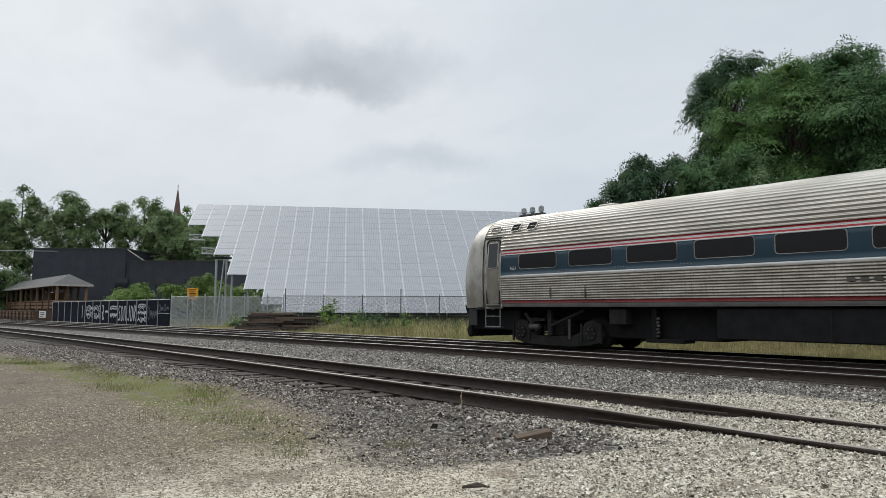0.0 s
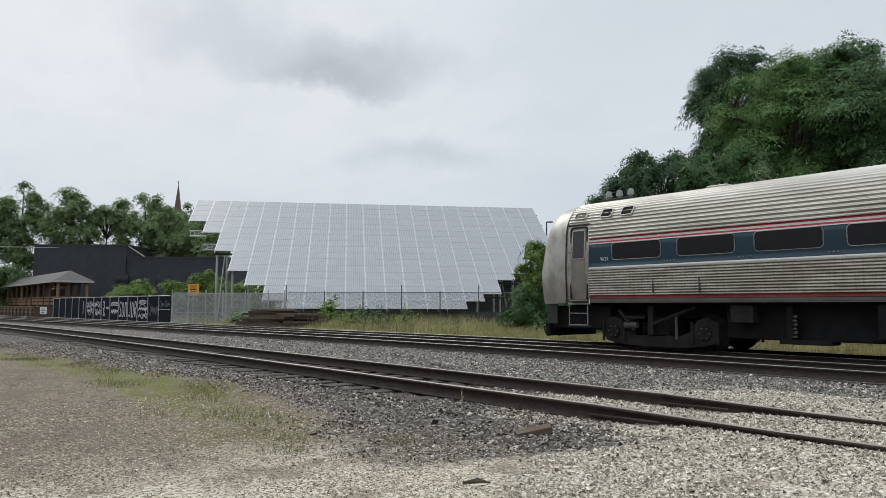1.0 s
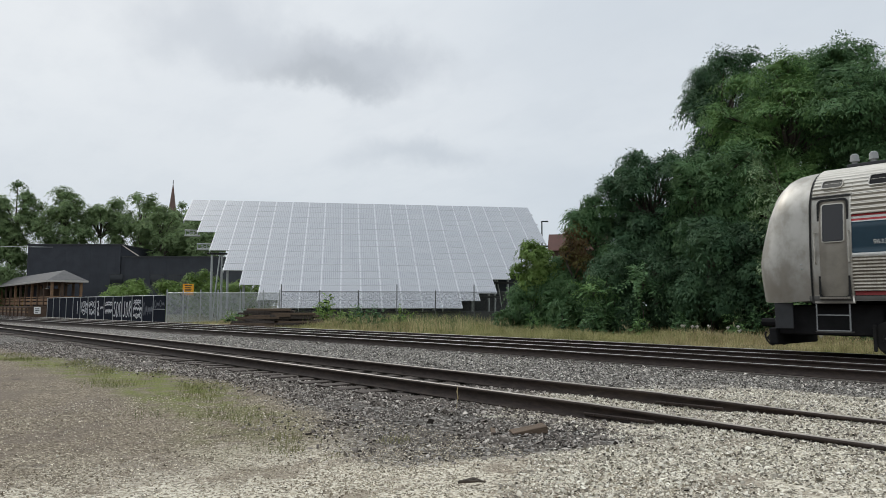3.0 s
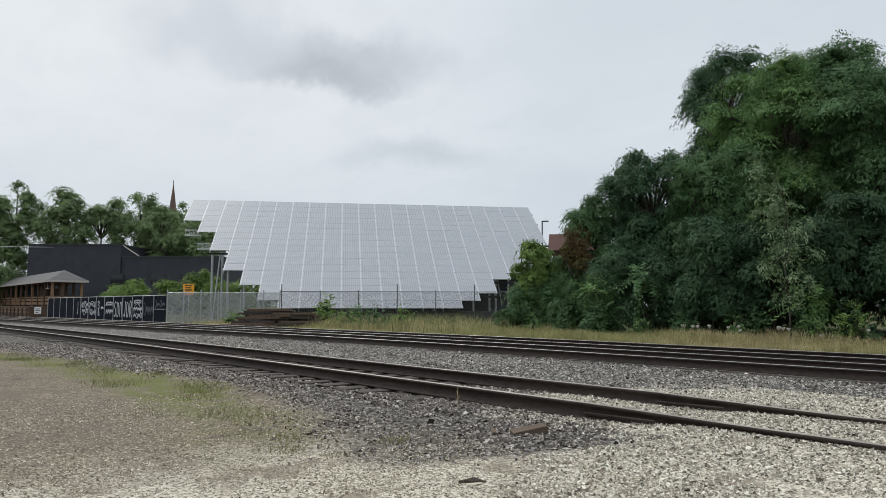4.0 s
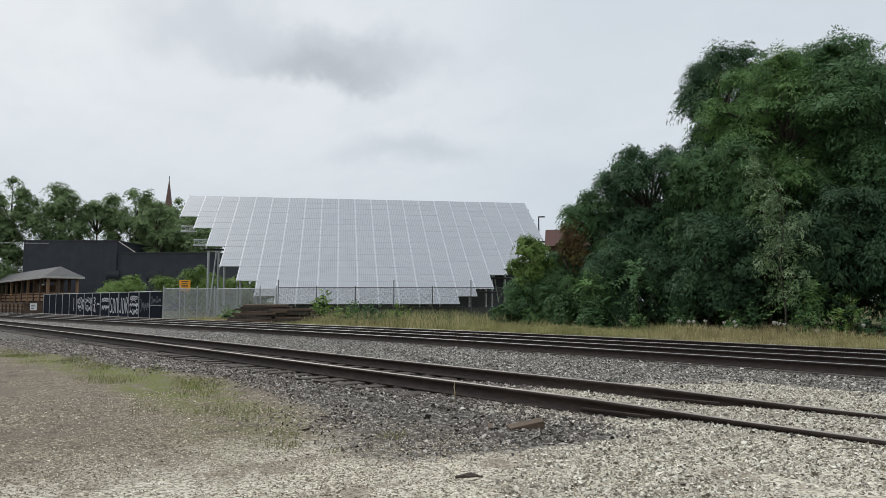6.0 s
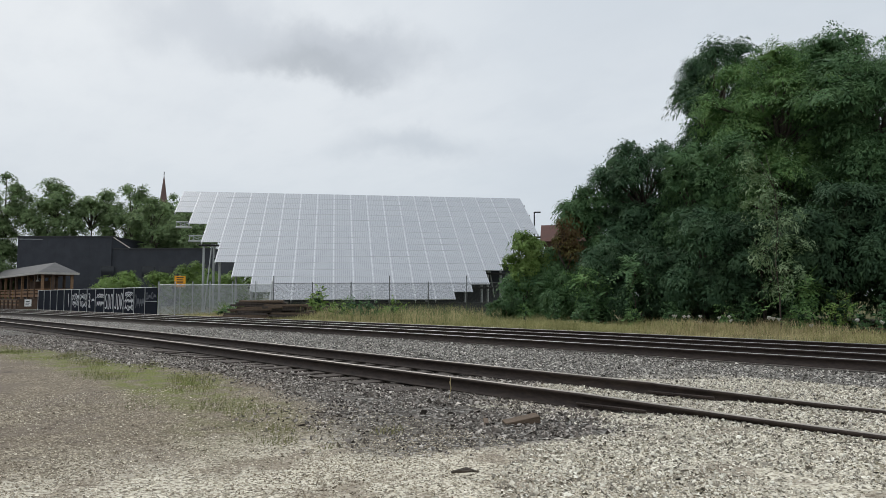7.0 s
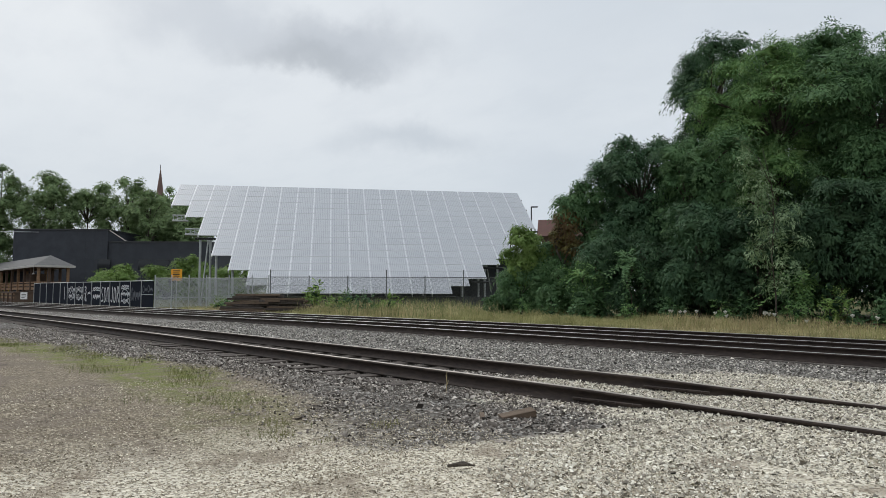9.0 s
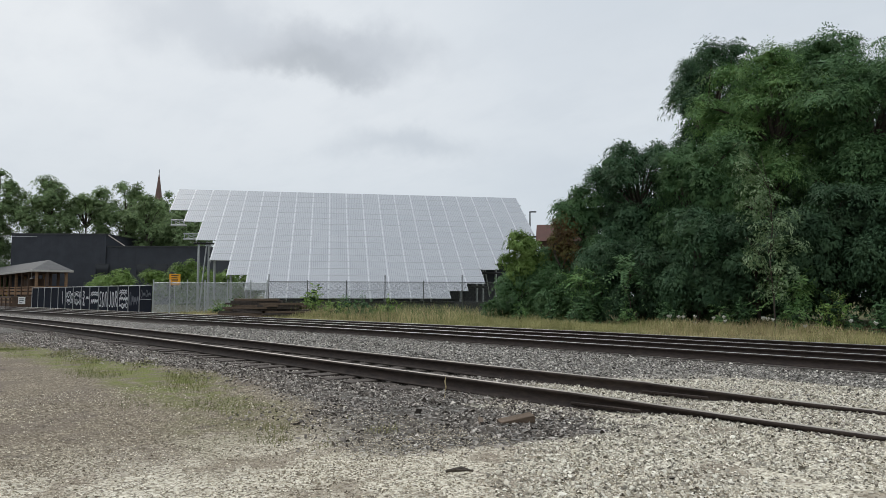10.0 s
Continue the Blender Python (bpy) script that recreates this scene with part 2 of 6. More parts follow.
M_RAIL = material("rusted_rail_steel", rail_look, rough=0.75, spec=0.3)
M_TREAD = worn("worn_rail_head", (0.58, 0.56, 0.54), 0.75, 2.0, 40, rough=0.38, metal=0.9, bump=0.05, stretch=(0.3, 1, 1))
M_RUSTHEAD = worn("dull_rail_head", (0.40, 0.355, 0.31), 0.65, 2.0, 40, rough=0.42, metal=0.5, bump=0.1, stretch=(0.3, 1, 1))
M_TIE = worn("creosoted_timber", (0.088, 0.072, 0.062), 0.5, 5.0, 40, rough=0.9, bump=0.5, stretch=(4, 0.6, 1))
M_OLDWOOD = worn("weathered_timber", (0.15, 0.108, 0.076), 0.5, 4.0, 50, rough=0.9, bump=0.5, stretch=(1, 5, 5))
M_STEEL = worn("galvanised_steel", (0.48, 0.50, 0.50), 0.8, 2.0, 30, rough=0.5, metal=0.6)
M_DARKSTEEL = worn("dark_steel", (0.05, 0.052, 0.055), 0.7, 3.0, 30, rough=0.6, metal=0.3)
M_BLACK = worn("black_cladding", (0.056, 0.060, 0.070), 0.75, 0.6, 20, rough=0.8, bump=0.1, spec=0.1)
M_BACKDROP = worn("dark_backdrop", (0.09, 0.075, 0.06), 0.7, 0.5, 15, rough=0.9)


# ---- ground: one sheet to the horizon ----
def ground_z(x, y):
    """Height of the ground: nearly level, a little uneven in the yard."""
    near = np.clip(1 - (np.abs(x) + np.abs(y)) / 60.0, 0, 1)
    h = 0.022 * np.sin(x * 0.9 + 1.3 * np.sin(y * 0.7)) * np.cos(y * 1.1 + 0.5) + 0.012 * np.sin(x * 2.3 + y * 1.7)
    yard = np.where(y < 5.2, 1.0, 0.35)
    spill = np.clip((x + 4.9) / 1.2, 0, 1) * np.clip((y - 5.6) / 0.8, 0, 1) * np.clip((9.9 - y) / 1.0, 0, 1)
    fill = np.clip((x + 8.6) / 2.6, 0, 1) * np.clip((y - 6.2) / 0.25, 0, 1) * np.clip((9.9 - y) / 1.2, 0, 1)
    apron = np.clip((x + 9.0) / 3.0, 0, 1) * np.clip((y - 5.0) / 0.8, 0, 1) * np.clip((9.9 - y) / 1.2, 0, 1)
    trough = np.clip((-6.8 - x) / 1.5, 0, 1) * np.clip((y - 5.98) / 0.12, 0, 1) * np.clip((8.0 - y) / 0.12, 0, 1)
    return -0.035 - 0.013 * trough + h * near * yard + np.maximum(np.maximum(0.080 * spill, 0.056 * fill), 0.034 * apron)


def build_ground():
    def axis(lo, hi, step, far):
        core = np.arange(lo, hi + 1e-6, step)
        out = np.geomspace(step * 2, far, 26)
        return np.concatenate([(lo - out)[::-1], core, hi + out])
    gx, gy = axis(-22, 6, 0.35, 2200), axis(0, 22, 0.35, 2200)
    X, Y = np.meshgrid(gx, gy, indexing="ij")
    Z = ground_z(X, Y)
    verts = np.stack([X, Y, Z], -1).reshape(-1, 3)
    nx, ny = len(gx), len(gy)
    i, j = np.meshgrid(np.arange(nx - 1), np.arange(ny - 1), indexing="ij")
    a = (i * ny + j).ravel()
    ob = link("ground", quick_mesh("ground", verts, np.stack([a, a + ny, a + ny + 1, a + 1], -1), True), M_GROUND)
    tagged(ob, "level yard of grey ballast, pale gravel, dirt and thin grass", "ground", kind="structure")


build_ground()

# unseen wall added behind the viewer so the train reflects something dark
tagged(part("wall_south", boxes((-70, 60, -17.4, -17, -0.3, 8.0)), M_BACKDROP), "plain dark wall closing the yard behind the viewer", "wall", kind="structure")


# ---- tracks ----
def bend(x):
    """How far the main line swings towards the station as it leaves."""
    d = max(0.0, -12.0 - x)
    return 0.0033 * d * d if d < 12 else 0.475 + 0.079 * (d - 12)


def main_y(x):
    return -bend(x)


def siding_y(x):
    d = max(0.0, -14.0 - x)
    return -0.0007 * d * d


RAIL = [(-0.068, 0), (0.068, 0), (0.068, 0.014), (0.014, 0.034), (0.010, 0.128), (0.036, 0.140), (0.036, 0.168),
        (-0.036, 0.168), (-0.036, 0.140), (-0.010, 0.128), (-0.014, 0.034), (-0.068, 0.014)]


def rail(parent, y, curve, x0, x1, z, tread, scale=1.0, fall=lambda x: 0.0):
    xs = [x for x in np.concatenate([np.arange(x0, min(-60, x1), 6.0), np.arange(max(x0, -60), x1, 1.5), [x1]])]
    path = [(x, y + curve(x), z + fall(x)) for x in xs]
    verts, faces = sweep([(a * scale, b * scale) for a, b in RAIL], path)
    ob = link("rail", quick_mesh("rail", verts, faces), M_RAIL, parent)
    head = [(-0.034 * scale, 0.1685 * scale), (0.034 * scale, 0.1685 * scale), (0.031 * scale, 0.173 * scale), (-0.031 * scale, 0.173 * scale)]
    verts, faces = sweep(head, path)
    link("rail_head", quick_mesh("rail_head", verts, faces), tread, ob, "polished running surface")


def tie_mesh(seed, height):
    r = random.Random(seed)
    bm = boxes((-0.115, 0.115, -1.3, 1.3, -0.12, height), bevel=0.012)
    for v in bm.verts:
        v.co += Vector((r.uniform(-0.012, 0.012), r.uniform(-0.03, 0.03), r.uniform(-0.008, 0.008)))
    mesh = bpy.data.meshes.new("tie")
    bm.to_mesh(mesh)
    bm.free()
    mesh.materials.append(M_TIE)
    return mesh


def track(label, yc, curve, x0, x1, z, tread, tie_x0, tie_x1, tie_top, half=0.7525):
    t = thing("railway_track", (0, 0, 0), label=label, category="railway track")
    for side in (-half, half):
        rail(t, yc + side, curve, x0, x1, z, tread)
    meshes = [tie_mesh(i, tie_top) for i in range(5)]
    r = random.Random(int(yc * 10))
    x = tie_x0
    while x < tie_x1:
        ob = new("tie", meshes[r.randrange(5)])
        ob.parent = t
        slope = math.degrees(math.atan(curve(x + 0.5) - curve(x - 0.5)))
        ob.matrix_basis = pose(x, yc + curve(x) + r.uniform(-0.04, 0.04), r.uniform(-0.012, 0.004), 0, 0, slope + r.uniform(-1.5, 1.5))
        x += 0.53 + r.uniform(-0.03, 0.03)
    return t


NEAR_Y, FAR_Y, SIDE_Y = 13.78, 17.47, 6.985
track("main line track of rusty rails on dark timber ties", NEAR_Y, main_y, -150, 70, 0.0, M_TREAD, -75, 8, -0.025)
FAR = track("second main line track of rusty rails in dark ballast", FAR_Y, main_y, -150, 70, -0.045, M_TREAD, -75, 8, -0.05)


def siding():
    t = track("old siding of heavy rusted rails on half-buried ties", SIDE_Y, siding_y, -150, -4.75, 0.0, M_RUSTHEAD, -45, -5.2, -0.003, 0.715)
    s = thing("siding_rails", label="lighter worn siding rails half buried in pale gravel", category="railway track")
    def ease(x):
        f = min(1.0, max(0.0, (x + 4.75) / 2.2))
        return f * f * (3 - 2 * f)
    for side in (-0.715, 0.70):
        rail(s, SIDE_Y + side, lambda x: 0.32 * ease(x), -4.752, 40, 0.002, M_RUSTHEAD, 0.98, lambda x: -0.085 * ease(x))
        bar = thing("joint_bar", (-4.72, SIDE_Y + side - 0.05, -0.005), 6, "bolted rusty joint bar on the rail web", "joint bar")
        bm = boxes((-0.10, 0.72, 0.0, 0.025, 0.045, 0.08), bevel=0.008)
        for i in range(4):
            rod(bm, (0.02 + i * 0.2, -0.015, 0.065), (0.02 + i * 0.2, 0.005, 0.065), 0.013, n=6)
        part("bar", bm, M_RAIL, bar)


siding()


# ---- loose stones ----
def stones(name, label, count, x0, x1, y0, y1, size, mat, keep, seed, sunk=0.10):
    r = np.random.default_rng(seed)
    x, y = r.uniform(x0, x1, count), r.uniform(y0, y1, count)
    ok = keep(x, y, r.uniform(0, 1, count))
    x, y = x[ok], y[ok]
    n = len(x)
    s = size * r.lognormal(0, 0.30, n)
    octa = np.array([(1, 0, 0), (-1, 0, 0), (0, 1, 0), (0, -1, 0), (0, 0, 1)], float) * 0.62
    v = octa[None] + r.uniform(-0.24, 0.24, (n, 5, 3))
    v *= (s[:, None] * np.stack([r.uniform(0.75, 1.35, n), r.uniform(0.6, 1.0, n), r.uniform(0.5, 0.85, n)], -1))[:, None, :]
    q = r.normal(size=(n, 4))
    q[:, 1:3] *= 0.45
    q /= np.linalg.norm(q, axis=1, keepdims=True)
    a, b, c, d = q.T
    R = np.stack([np.stack([1 - 2 * (c * c + d * d), 2 * (b * c - a * d), 2 * (b * d + a * c)], -1),
                  np.stack([2 * (b * c + a * d), 1 - 2 * (b * b + d * d), 2 * (c * d - a * b)], -1),
                  np.stack([2 * (b * d - a * c), 2 * (c * d + a * b), 1 - 2 * (b * b + c * c)], -1)], 1)
    v = np.einsum("nij,nkj->nki", R, v)
    v += np.stack([x, y, ground_z(x, y) + s * (r.uniform(-0.2, 0.26, n) - sunk)], -1)[:, None, :]
    tris = np.array([(0, 2, 4), (2, 1, 4), (1, 3, 4), (3, 0, 4)])
    faces = (tris[None] + 5 * np.arange(n)[:, None, None]).reshape(-1, 3)
    tagged(link(name, quick_mesh(name, v.reshape(-1, 3), faces), mat), label, "gravel", kind="stuff")


def seen_floor(x, y, slack=1.5):
    """Within the fan that the yard shows."""
    f, s = -0.755 * x + 0.656 * y, 0.656 * x + 0.755 * y
    return (f > 3.2) & (np.abs(s) < f * 0.66 + slack)


def patch(x, y):
    return np.sin(x * 1.3 + 2 * np.sin(y * 0.9)) * 0.5 + np.sin(y * 2.1 - x * 0.6) * 0.35


def front_edge(x):
    """Where the dark ballast gives way to the yard."""
    a = np.minimum(np.maximum(1.75 - 0.345 * x, 3.5), 6.0 + 0.10 * x)
    return np.maximum(a, np.minimum(2.6 * x + 15.1, 6.3))


def whitened_from(y):
    """Where, along the siding, the pale gravel begins."""
    return -5.1 - 1.6 * np.clip((y - 6.1) / 0.9, 0, 1)


def ballast_keep(x, y, u):
    p = patch(x, y)
    edge = front_edge(x) + p * 0.35
    whitened = (x - 0.4 * (y - 7) + p * 0.5 > whitened_from(y)) & (y < 10.8 + 0.4 * p)
    litter = np.hypot((x + 4.75) / 0.8, (y - 5.35) / 0.75) + 0.35 * p < 1.0
    whitened &= ~litter
    edge = np.where(litter, 0.0, edge)
    return seen_floor(x, y) & (y > edge - 0.8 * (1 - u) ** 7) & (~whitened | (u < 0.2)) & (u < np.clip(1.3 - np.hypot(x, y) / 40, 0.25, 1))


def pale_keep(x, y, u):
    p = patch(x, y)
    whitened = (x - 0.4 * (y - 7) + p * 0.5 > whitened_from(y)) & (y < 10.8 + 0.4 * p) & (y > 5.5)
    yard = (x - 0.25 * y + p * 0.9 > -6.6) & (y < front_edge(x) + 0.15 + p * 0.35)
    coarse = 0.656 * x + 0.755 * y + 0.35 * p > 0.55
    litter = np.hypot((x + 4.75) / 0.8, (y - 5.35) / 0.75) + 0.35 * p < 0.9
    return seen_floor(x, y) & (whitened | (yard & coarse)) & (~litter | (u < 0.25))


stones("ballast_stones", "dark grey crushed ballast stones lying along the tracks", 195000, -27, 3, 2.6, 9.0, 0.029, M_BALLAST, lambda x, y, u: ballast_keep(x, y, u) & (y < 8.1 + 0.3 * patch(x, y)), 1)
stones("ballast_stones", "mid-grey crushed ballast stones between siding and main line", 90000, -28, 3, 7.8, 12.9, 0.031, M_GREYSTONE, lambda x, y, u: ballast_keep(x, y, u) & (y > 7.9 + 0.3 * patch(x, y)), 6)
stones("ballast_stones", "dark crushed stones between the main line rails", 7000, -24, 1, 13.0, 19.3, 0.05, M_BALLAST, lambda x, y, u: seen_floor(x, y), 5)
stones("pale_gravel", "pale crushed limestone gravel spread over the yard", 240000, -9, 2.5, 1.5, 11, 0.0205, M_PALE, pale_keep, 2, 0.04)
stones("yard_pebbles", "small pale pebbles scattered on the worn dirt", 100000, -10, -2, 0.5, 4.6, 0.0120, M_PEBBLE, lambda x, y, u: seen_floor(x, y) & (u < np.where(x - 0.25 * y + 0.6 * patch(x, y) > -6.4, 0.9, 0.40)), 3, 0.12)


# ---- foliage ----
def leaf_look(a, b, c):
    def build(n):
        g = n.add("ShaderNodeNewGeometry").outputs
        col = n.ramp(n.math("MULTIPLY_ADD", g["Random Per Island"], 0.7, 0.15), (0.0, a), (0.5, b), (1.0, c))
        big = n.noise(n.coord(), 0.55, 3, 0.6)
        clump = n.noise(n.coord(), 1.6, 2, 0.5)
        col = n.mix(n.step(big, 0.38, 0.62, 0.0, 0.6), col, tuple(q * 0.75 for q in a))
        col = n.mix(n.step(clump, 0.45, 0.65, 0.0, 0.6), col, c)
        return {"Base Color": col}
    m = material("leaves", build, rough=0.65, spec=0.15)
    nodes, links = m.node_tree.nodes, m.node_tree.links
    bsdf, out = nodes["Principled BSDF"], nodes["Material Output"]
    thin, mixed = nodes.new("ShaderNodeBsdfTranslucent"), nodes.new("ShaderNodeMixShader")
    links.new(bsdf.inputs["Base Color"].links[0].from_socket, thin.inputs["Color"])
    mixed.inputs[0].default_value = 0.25
    links.new(bsdf.outputs[0], mixed.inputs[1])
    links.new(thin.outputs[0], mixed.inputs[2])
    links.new(mixed.outputs[0], out.inputs["Surface"])
    return m


M_LEAF_DARK = leaf_look((0.044, 0.093, 0.049), (0.066, 0.132, 0.066), (0.100, 0.173, 0.083))
M_LEAF = leaf_look((0.062, 0.130, 0.057), (0.098, 0.188, 0.080), (0.145, 0.244, 0.100))
M_LEAF_LIGHT = leaf_look((0.092, 0.186, 0.067), (0.143, 0.262, 0.092), (0.230, 0.365, 0.122))
# leaf colour darkened for shade in crown cores and at the thicket's foot
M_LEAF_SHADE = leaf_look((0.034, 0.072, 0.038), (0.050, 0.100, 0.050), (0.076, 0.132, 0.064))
M_LEAF_BRIGHT = leaf_look((0.115, 0.196, 0.046), (0.184, 0.287, 0.075), (0.265, 0.368, 0.115))
M_LEAF_PALE = leaf_look((0.125, 0.206, 0.098), (0.206, 0.300, 0.150), (0.338, 0.431, 0.250))
M_LEAF_RUST = leaf_look((0.091, 0.058, 0.031), (0.156, 0.091, 0.042), (0.169, 0.169, 0.052))
# paler than the near leaves: distance haze is put into this colour
M_LEAF_FAR = leaf_look((0.125, 0.19, 0.085), (0.19, 0.275, 0.118), (0.27, 0.36, 0.165))
M_BARK = worn("bark", (0.085, 0.070, 0.055), 0.6, 6.0, 50, rough=0.95, bump=0.6, stretch=(3, 3, 0.6))


def unit(v):
    return v / np.maximum(np.linalg.norm(v, axis=-1, keepdims=True), 1e-9)


def sprays(blobs, per_area, length, leaflets, leaf, r, droop=0.5, inner=0.62, solid=True, wide=0.30):
    """Leaf sprays over lumpy crowns. blobs: rows (x, y, z, rx, ry, rz). Returns vertices and quads."""
    P, D = [], []
    for bx, by, bz, rx, ry, rz in blobs:
        n = max(12, int(per_area * 4 * math.pi * ((rx * ry + rx * rz + ry * rz) / 3)))
        d = unit(r.normal(size=(n, 3)))
        lump = 1 + 0.16 * np.sin(d[:, 0] * 7 + bx) * np.sin(d[:, 1] * 6 + by) + 0.14 * np.sin(d[:, 2] * 8 + bz * 2 + d[:, 0] * 4)
        rad = (inner + (1 - inner) * r.uniform(0, 1, n) ** 0.5) * lump
        P.append(np.array((bx, by, bz)) + d * rad[:, None] * np.array((rx, ry, rz)))
        D.append(unit(d * np.array((1 / rx, 1 / ry, 1 / rz))))
    P, D = np.concatenate(P), np.concatenate(D)
    ok = P[:, 2] > 0.15
    P, D = P[ok], D[ok]
    n = len(P)
    N = D.copy()
    D = unit(D + r.normal(size=(n, 3)) * 0.55 + np.array((0, 0, 0.15)))
    S = unit(np.cross(D, np.array((0, 0, 1.0)) + r.normal(size=(n, 3)) * 0.35))
    L = length * r.uniform(0.6, 1.35, n)
    UP = unit(N * 0.85 + np.array((0, 0, 0.7)) + r.normal(size=(n, 3)) * 0.18)
    V = np.empty((n, leaflets, 4, 3), np.float32)
    for j in range(leaflets):
        f = (j + 0.6) / leaflets
        base = P + D * (L * f)[:, None] - np.array((0, 0, 1.0)) * (L * droop * f * f)[:, None]
        sign = 1 if j % 2 else -1
        if j == leaflets - 1:
            out = unit(D - np.array((0, 0, droop)) + r.normal(size=(n, 3)) * 0.2)
        else:
            out = unit(S * sign + D * 0.45 + r.normal(size=(n, 3)) * 0.25 - np.array((0, 0, 0.25)))
        across = unit(np.cross(UP, out))
        l = (leaf * r.uniform(0.7, 1.3, n))[:, None]
        V[:, j, 0] = base
        V[:, j, 1] = base + out * l * 0.5 + across * l * wide
        V[:, j, 2] = base + out * l
        V[:, j, 3] = base + out * l * 0.5 - across * l * wide
    V = V.reshape(-1, 3)
    if not solid:
        return V, np.arange(len(V)).reshape(-1, 4)
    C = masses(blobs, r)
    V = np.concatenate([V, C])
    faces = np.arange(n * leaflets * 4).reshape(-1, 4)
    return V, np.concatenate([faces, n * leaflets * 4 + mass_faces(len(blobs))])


def side_grid(k):
    """Corners and quads of a cube's surface cut k x k a side, pushed out to a ball."""
    pts, quads = {}, []
    for axis in range(3):
        for s in (-1, 1):
            for i in range(k):
                for j in range(k):
                    quad = []
                    for a, b in ((0, 0), (1, 0), (1, 1), (0, 1)):
                        p = [0, 0, 0]
                        p[axis], p[(axis + 1) % 3], p[(axis + 2) % 3] = s * k, (i + a) * 2 - k, (j + b) * 2 - k
                        quad.append(pts.setdefault(tuple(p), len(pts)))
                    quads.append(quad)
    return unit(np.array(list(pts), float)), np.array(quads)


BALL, BALL_QUADS = side_grid(3)


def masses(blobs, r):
    """Ragged core added in each crown lump, well under the sprays, closing gaps to light."""
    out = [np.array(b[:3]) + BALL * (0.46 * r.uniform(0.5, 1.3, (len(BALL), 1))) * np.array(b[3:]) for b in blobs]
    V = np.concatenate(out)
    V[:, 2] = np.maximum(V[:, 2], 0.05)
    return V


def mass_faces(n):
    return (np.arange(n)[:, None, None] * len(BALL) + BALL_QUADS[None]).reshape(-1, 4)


def trunk_mesh(base_r, height, blobs, r, lean=0.3):
    bm = bmesh.new()
    pts = [Vector((0, 0, -0.15))]
    for i in range(1, 6):
        f = i / 5
        pts.append(Vector((r.uniform(-lean, lean) * f, r.uniform(-lean, lean) * f, height * f)))
    for i in range(5):
        rod(bm, pts[i], pts[i + 1] + (pts[i + 1] - pts[i]) * 0.03, base_r * (1 - i / 6.5), base_r * (1 - (i + 1) / 6.5), 8)
    for b in blobs:
        c = Vector(b[:3])
        k = min(4, max(1, int(5 * (c.z - b[5]) / height)))
        a = pts[k]
        mid = a.lerp(c, 0.5) + Vector((0, 0, 0.15 * (c - a).length))
        rod(bm, a, mid, base_r * 0.42, base_r * 0.26, 6)
        rod(bm, mid, c, base_r * 0.26, base_r * 0.08, 6)
        for _ in range(3):
            e = c + Vector((r.uniform(-1, 1) * b[3], r.uniform(-1, 1) * b[4], r.uniform(-0.3, 0.9) * b[5])) * 0.75
            rod(bm, mid.lerp(c, r.uniform(0.3, 1)), e, base_r * 0.12, base_r * 0.03, 5)
    return bm


def tree(name, label, at, blobs, mat, seed, trunk_r=0.16, trunk_h=None, per_area=5.0, length=0.5, leaflets=9, leaf=0.16, droop=0.5, category="tree", inner=0.68, solid=True, wide=0.30):
    """A tree or shrub: blobs are crown masses relative to its foot."""
    t = thing(name, at, label=label, category=category)
    r = random.Random(seed)
    h = trunk_h or max(b[2] for b in blobs)
    part("trunk", trunk_mesh(trunk_r, h, blobs, r), M_BARK, t, smooth=True)
    verts, faces = sprays(blobs, per_area, length, leaflets, leaf, np.random.default_rng(seed), droop, inner, solid, wide)
    mesh = quick_mesh("crown", verts, faces)
    # the added cores take the darker leaf colour, as shade inside the crown
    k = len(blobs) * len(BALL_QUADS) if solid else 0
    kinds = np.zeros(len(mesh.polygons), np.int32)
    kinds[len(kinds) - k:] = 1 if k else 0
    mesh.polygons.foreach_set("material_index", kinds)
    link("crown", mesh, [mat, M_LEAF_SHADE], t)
    return t


